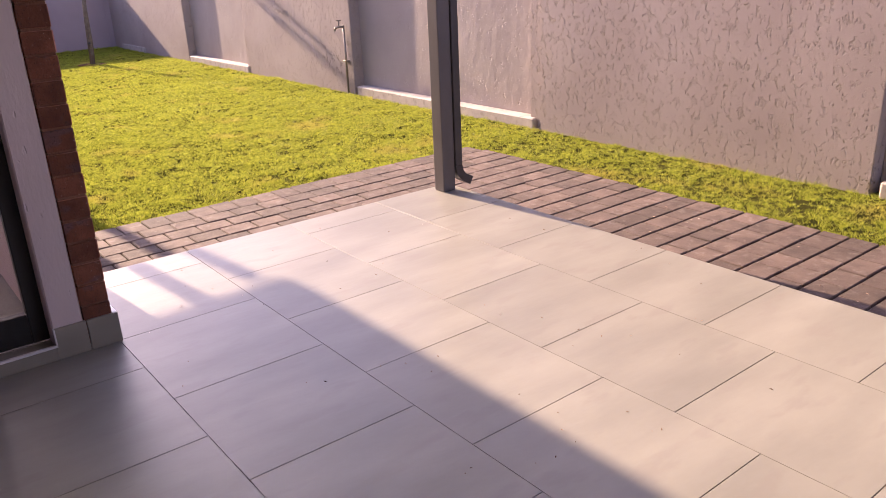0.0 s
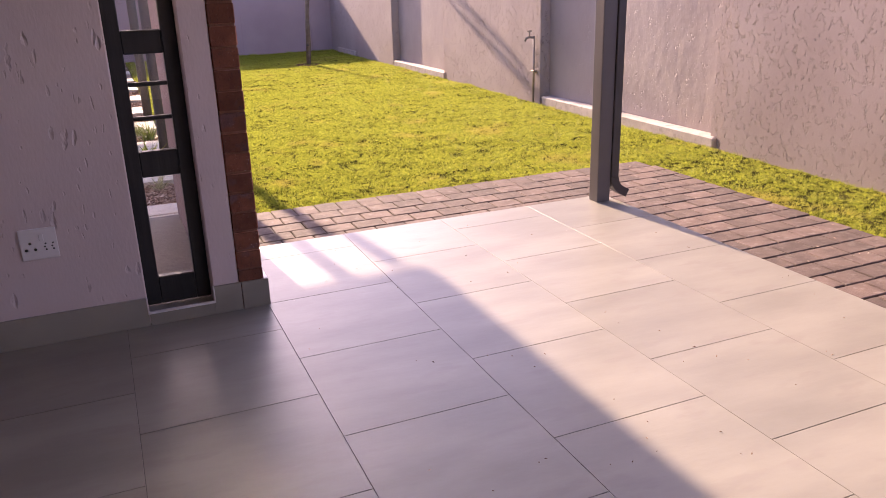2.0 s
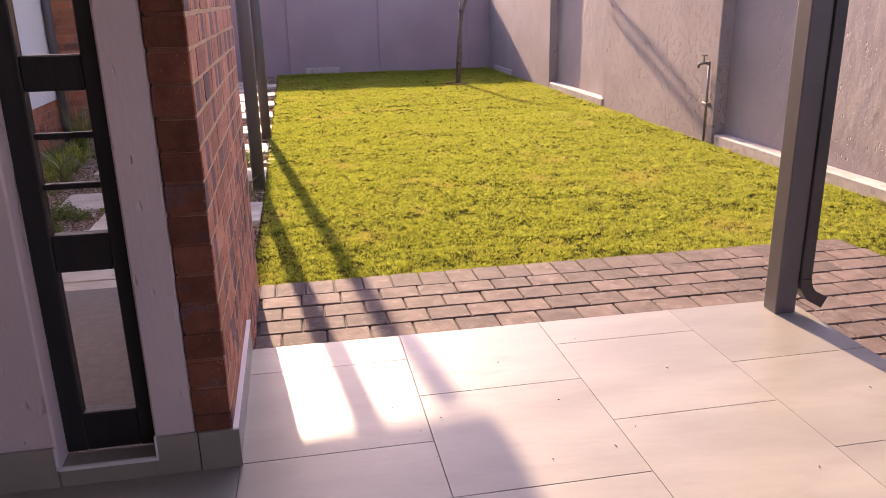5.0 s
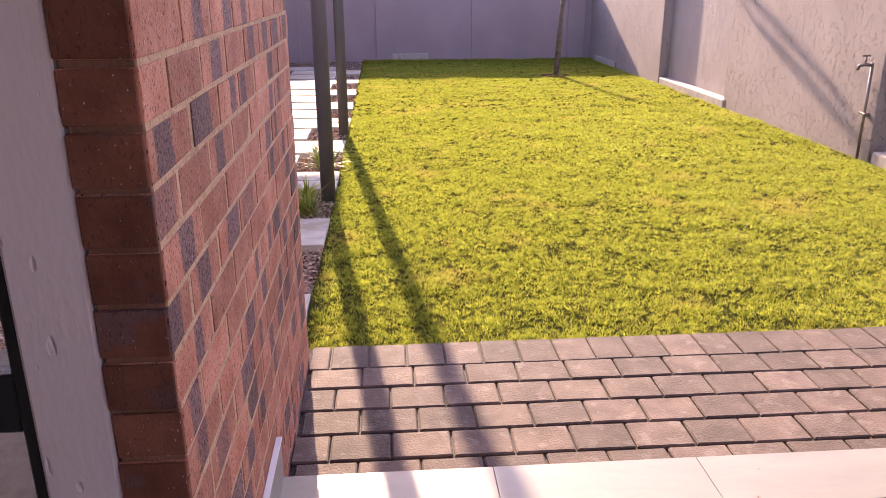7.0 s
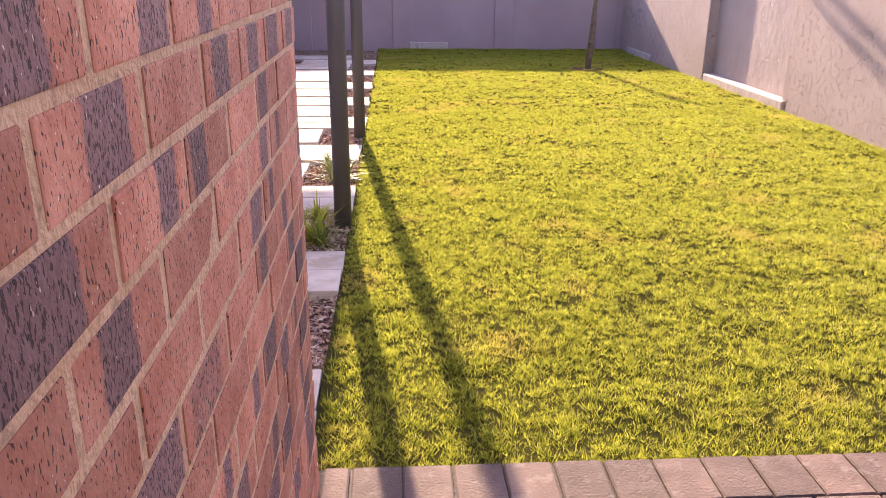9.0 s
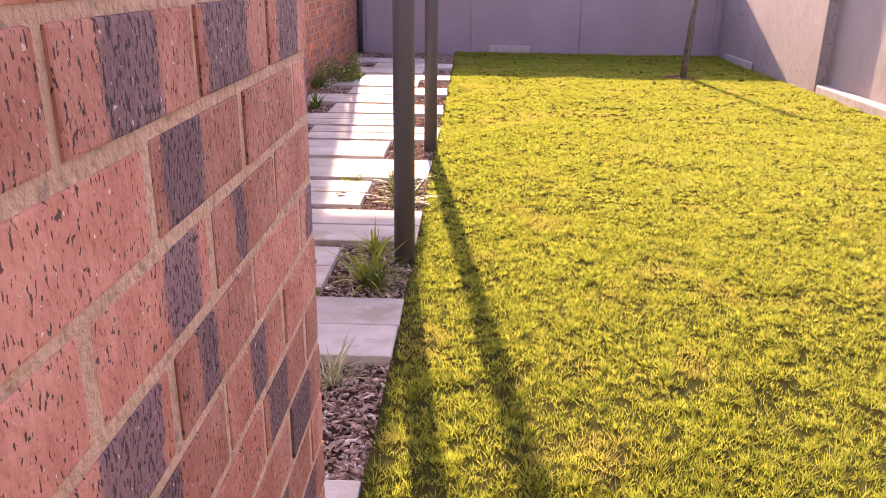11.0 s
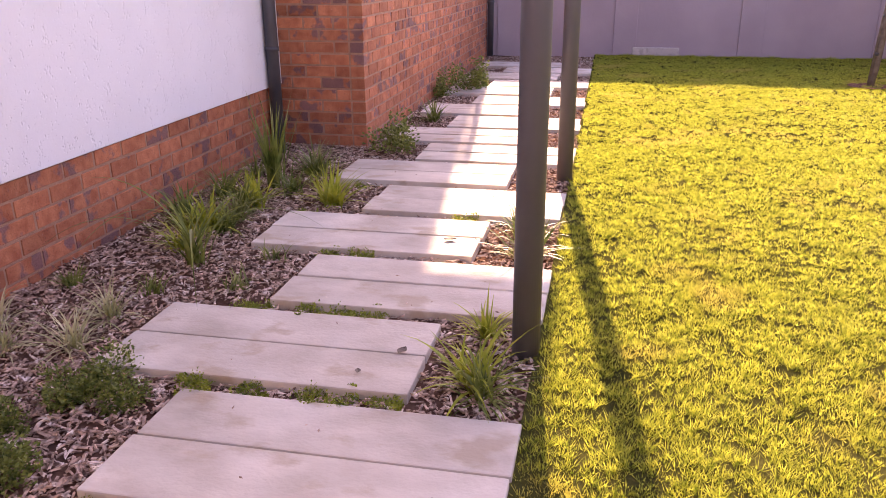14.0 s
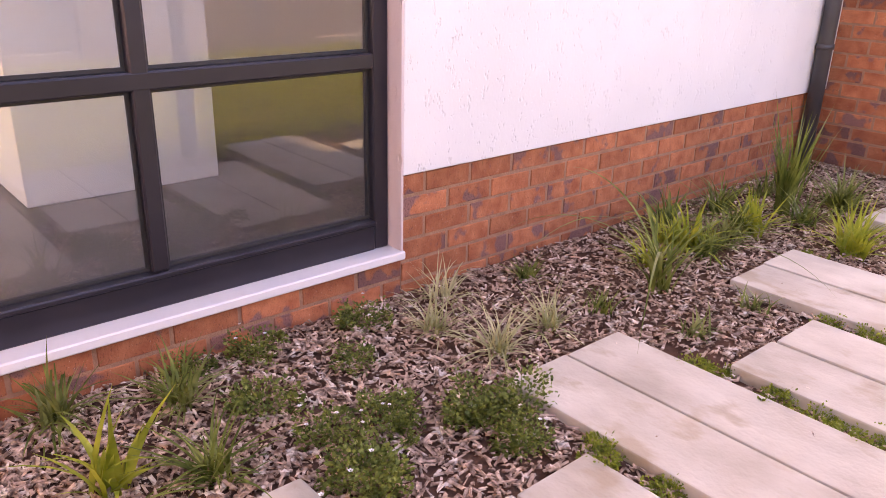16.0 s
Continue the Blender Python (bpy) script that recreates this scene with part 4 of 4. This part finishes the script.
# ---- pieces: tiles, pavers, bricks ----
def piece_mesh(name, sx, sy, sz, mat, bevel):
    bm = bmesh.new()
    add_box(bm, -sx / 2, sx / 2, -sy / 2, sy / 2, -sz / 2, sz / 2, bevel, 2 if mat is M_BRICK else 1)
    return mesh_of(bm, name, mat)


cache = {}


def piece(name, parent, x0, x1, y0, y1, z0, z1, mat, bevel, jitter=None):
    """One piece with its own edges, in the parent's axes; alike sizes share a mesh."""
    key = (name, mat.name, round(x1 - x0, 3), round(y1 - y0, 3), round(z1 - z0, 3))
    if key not in cache:
        cache[key] = piece_mesh(name, x1 - x0, y1 - y0, z1 - z0, mat, bevel)
    ob = new(name, cache[key])
    ob.parent = parent
    ob.location = ((x0 + x1) / 2, (y0 + y1) / 2, (z0 + z1) / 2)
    if jitter:
        ob.location += Vector([jitter.uniform(-0.0015, 0.0015) for _ in range(3)])
        ob.rotation_euler = [jitter.uniform(-0.008, 0.008) for _ in range(3)]
    return ob


T = 0.588
for c in range(-4, 4):
    x0 = 0.677 + T * c
    x1 = min(x0 + T, PATIO_X)
    if c == 3:
        x1 = PATIO_X
    offset = 1.832 if c % 2 == 0 else 1.538
    for r in range(-7, 5):
        y0, y1 = offset + T * r, min(offset + T * (r + 1), PATIO_Y)
        if y0 > PATIO_Y - 0.05 or (x1 < 0.68 and y0 > PIER_Y0):
            continue
        if x1 < 0.68:
            y1 = min(y1, PIER_Y0)
        piece("tile", patio, x0 + 0.0009, x1 - 0.0009, y0 + 0.0014, y1 - 0.0014, -0.012, 0.0, M_TILE, 0.0006)

rng = random.Random(8)
PW, PD = 0.196, 0.153
for i in range(23):
    x0 = max(PIER_X + 0.004, 0.606 + 0.1485 * i)
    piece("paver", paving, x0, min(0.606 + 0.1485 * (i + 1) - 0.006, PAVE_X), PAVE_Y - 0.2, PAVE_Y - 0.006, PAVE - 0.05, PAVE, M_PAVER, 0.005, rng)
for r in range(32):
    y1 = PAVE_Y - 0.205 - PD * r
    y0 = y1 - PD + 0.009
    start = 0.686 - 0.194 - 0.09 * (r % 2) if y0 > PATIO_Y - 0.09 else PATIO_X + 0.004 - 0.1 * (r % 2)
    low = PIER_X if y0 > PATIO_Y - 0.09 else PATIO_X + 0.003
    for i in range(20):
        x0, x1 = max(start + 0.194 * i, low), min(start + 0.194 * i + 0.188, PAVE_X)
        if x1 - x0 < 0.04:
            continue
        if y0 < PATIO_Y < y1 and x0 < PATIO_X:
            piece("paver", paving, x0, x1, PATIO_Y + 0.003, y1, PAVE - 0.05, PAVE, M_PAVER, 0.005, rng)
        else:
            piece("paver", paving, x0, x1, y0, y1, PAVE - 0.05, PAVE, M_PAVER, 0.005, rng)

CO, BL, BH, BD, J = 0.088, 0.221, 0.074, 0.105, 0.014


def bricks_along_y(parent, length, z0, courses, first, limit, depth=BD, jitter=rng, start=0.0, even=0.0, odd=-0.118, clay=M_BRICK_RED, rise=CO, run=BL, bevel=0.0028):
    """A leaf of bricks on the plane x = 0 of the parent, running along +y; the nearest as pieces, the rest joined."""
    rest = bmesh.new()
    tone = rest.faces.layers.float.new("tone")
    shade = random.Random(77)
    for c in range(courses):
        zb = z0 + rise * c
        y = odd if c % 2 else even
        while y < length - 0.02:
            y0, y1 = 0 if y < 0.05 else y, min(y + run, length)
            y += run + J
            if y1 - y0 < 0.03:
                continue
            if y0 + first <= limit:
                piece("brick", parent, -depth, 0, start + y0, start + y1, zb, zb + BH, clay, bevel, jitter)
            else:
                done = len(rest.faces)
                add_box(rest, -depth, 0, y0, y1, zb, zb + BH, 0.003)
                value = shade.random()
                for face in list(rest.faces)[done:]:
                    face[tone] = value
    if rest.verts:
        tagged(new("bricks", mesh_of(rest, "bricks", clay)), kind="stuff").parent = parent
    else:
        rest.free()


def bricks_along_x(parent, x0, x1, z0, courses, y=0.0, depth=BD):
    for c in range(courses):
        zb = z0 + CO * c
        x = x1 + (BL + J) * (0.5 if c % 2 else 0.0)
        while x > x0 + 0.02:
            a, b = max(x - BL, x0), min(x, x1)
            x -= BL + J
            if b - a > 0.03:
                piece("brick", parent, a, b, y, y + depth, zb, zb + BH, M_BRICK_RED, 0.0028, rng)


bricks_along_y(pier, PIER_Y1 - PIER_Y0, -0.155, 38, 0, 99, even=0.031, odd=-0.084, clay=M_BRICK, rise=0.085, run=0.214, bevel=0.003)
# thin dark slips over the brick ends paint the shade on this face
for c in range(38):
    piece("brick", pier, -0.104, -0.003, -0.004, 0.002, -0.155 + 0.085 * c, -0.155 + 0.085 * c + BH, M_BRICK_SHADED, 0.0015, rng)
bricks_along_y(house, BRICK_Y - WIN1 - 0.01, 0.31 - CO * 6 + J, 6, 0, 99, start=WIN1 + 0.006)
bricks_along_y(house, WIN1 - PIER_Y1, -0.016 - CO * 3 + J, 3, 0, 99, start=PIER_Y1)
bricks_along_x(brickwall, HOUSE_X - BRICK_X + 0.0, 0.0 - BD - J, -0.24, 24)
bricks_along_y(brickwall, 6.25, -0.24, 26, 0, 1.6)
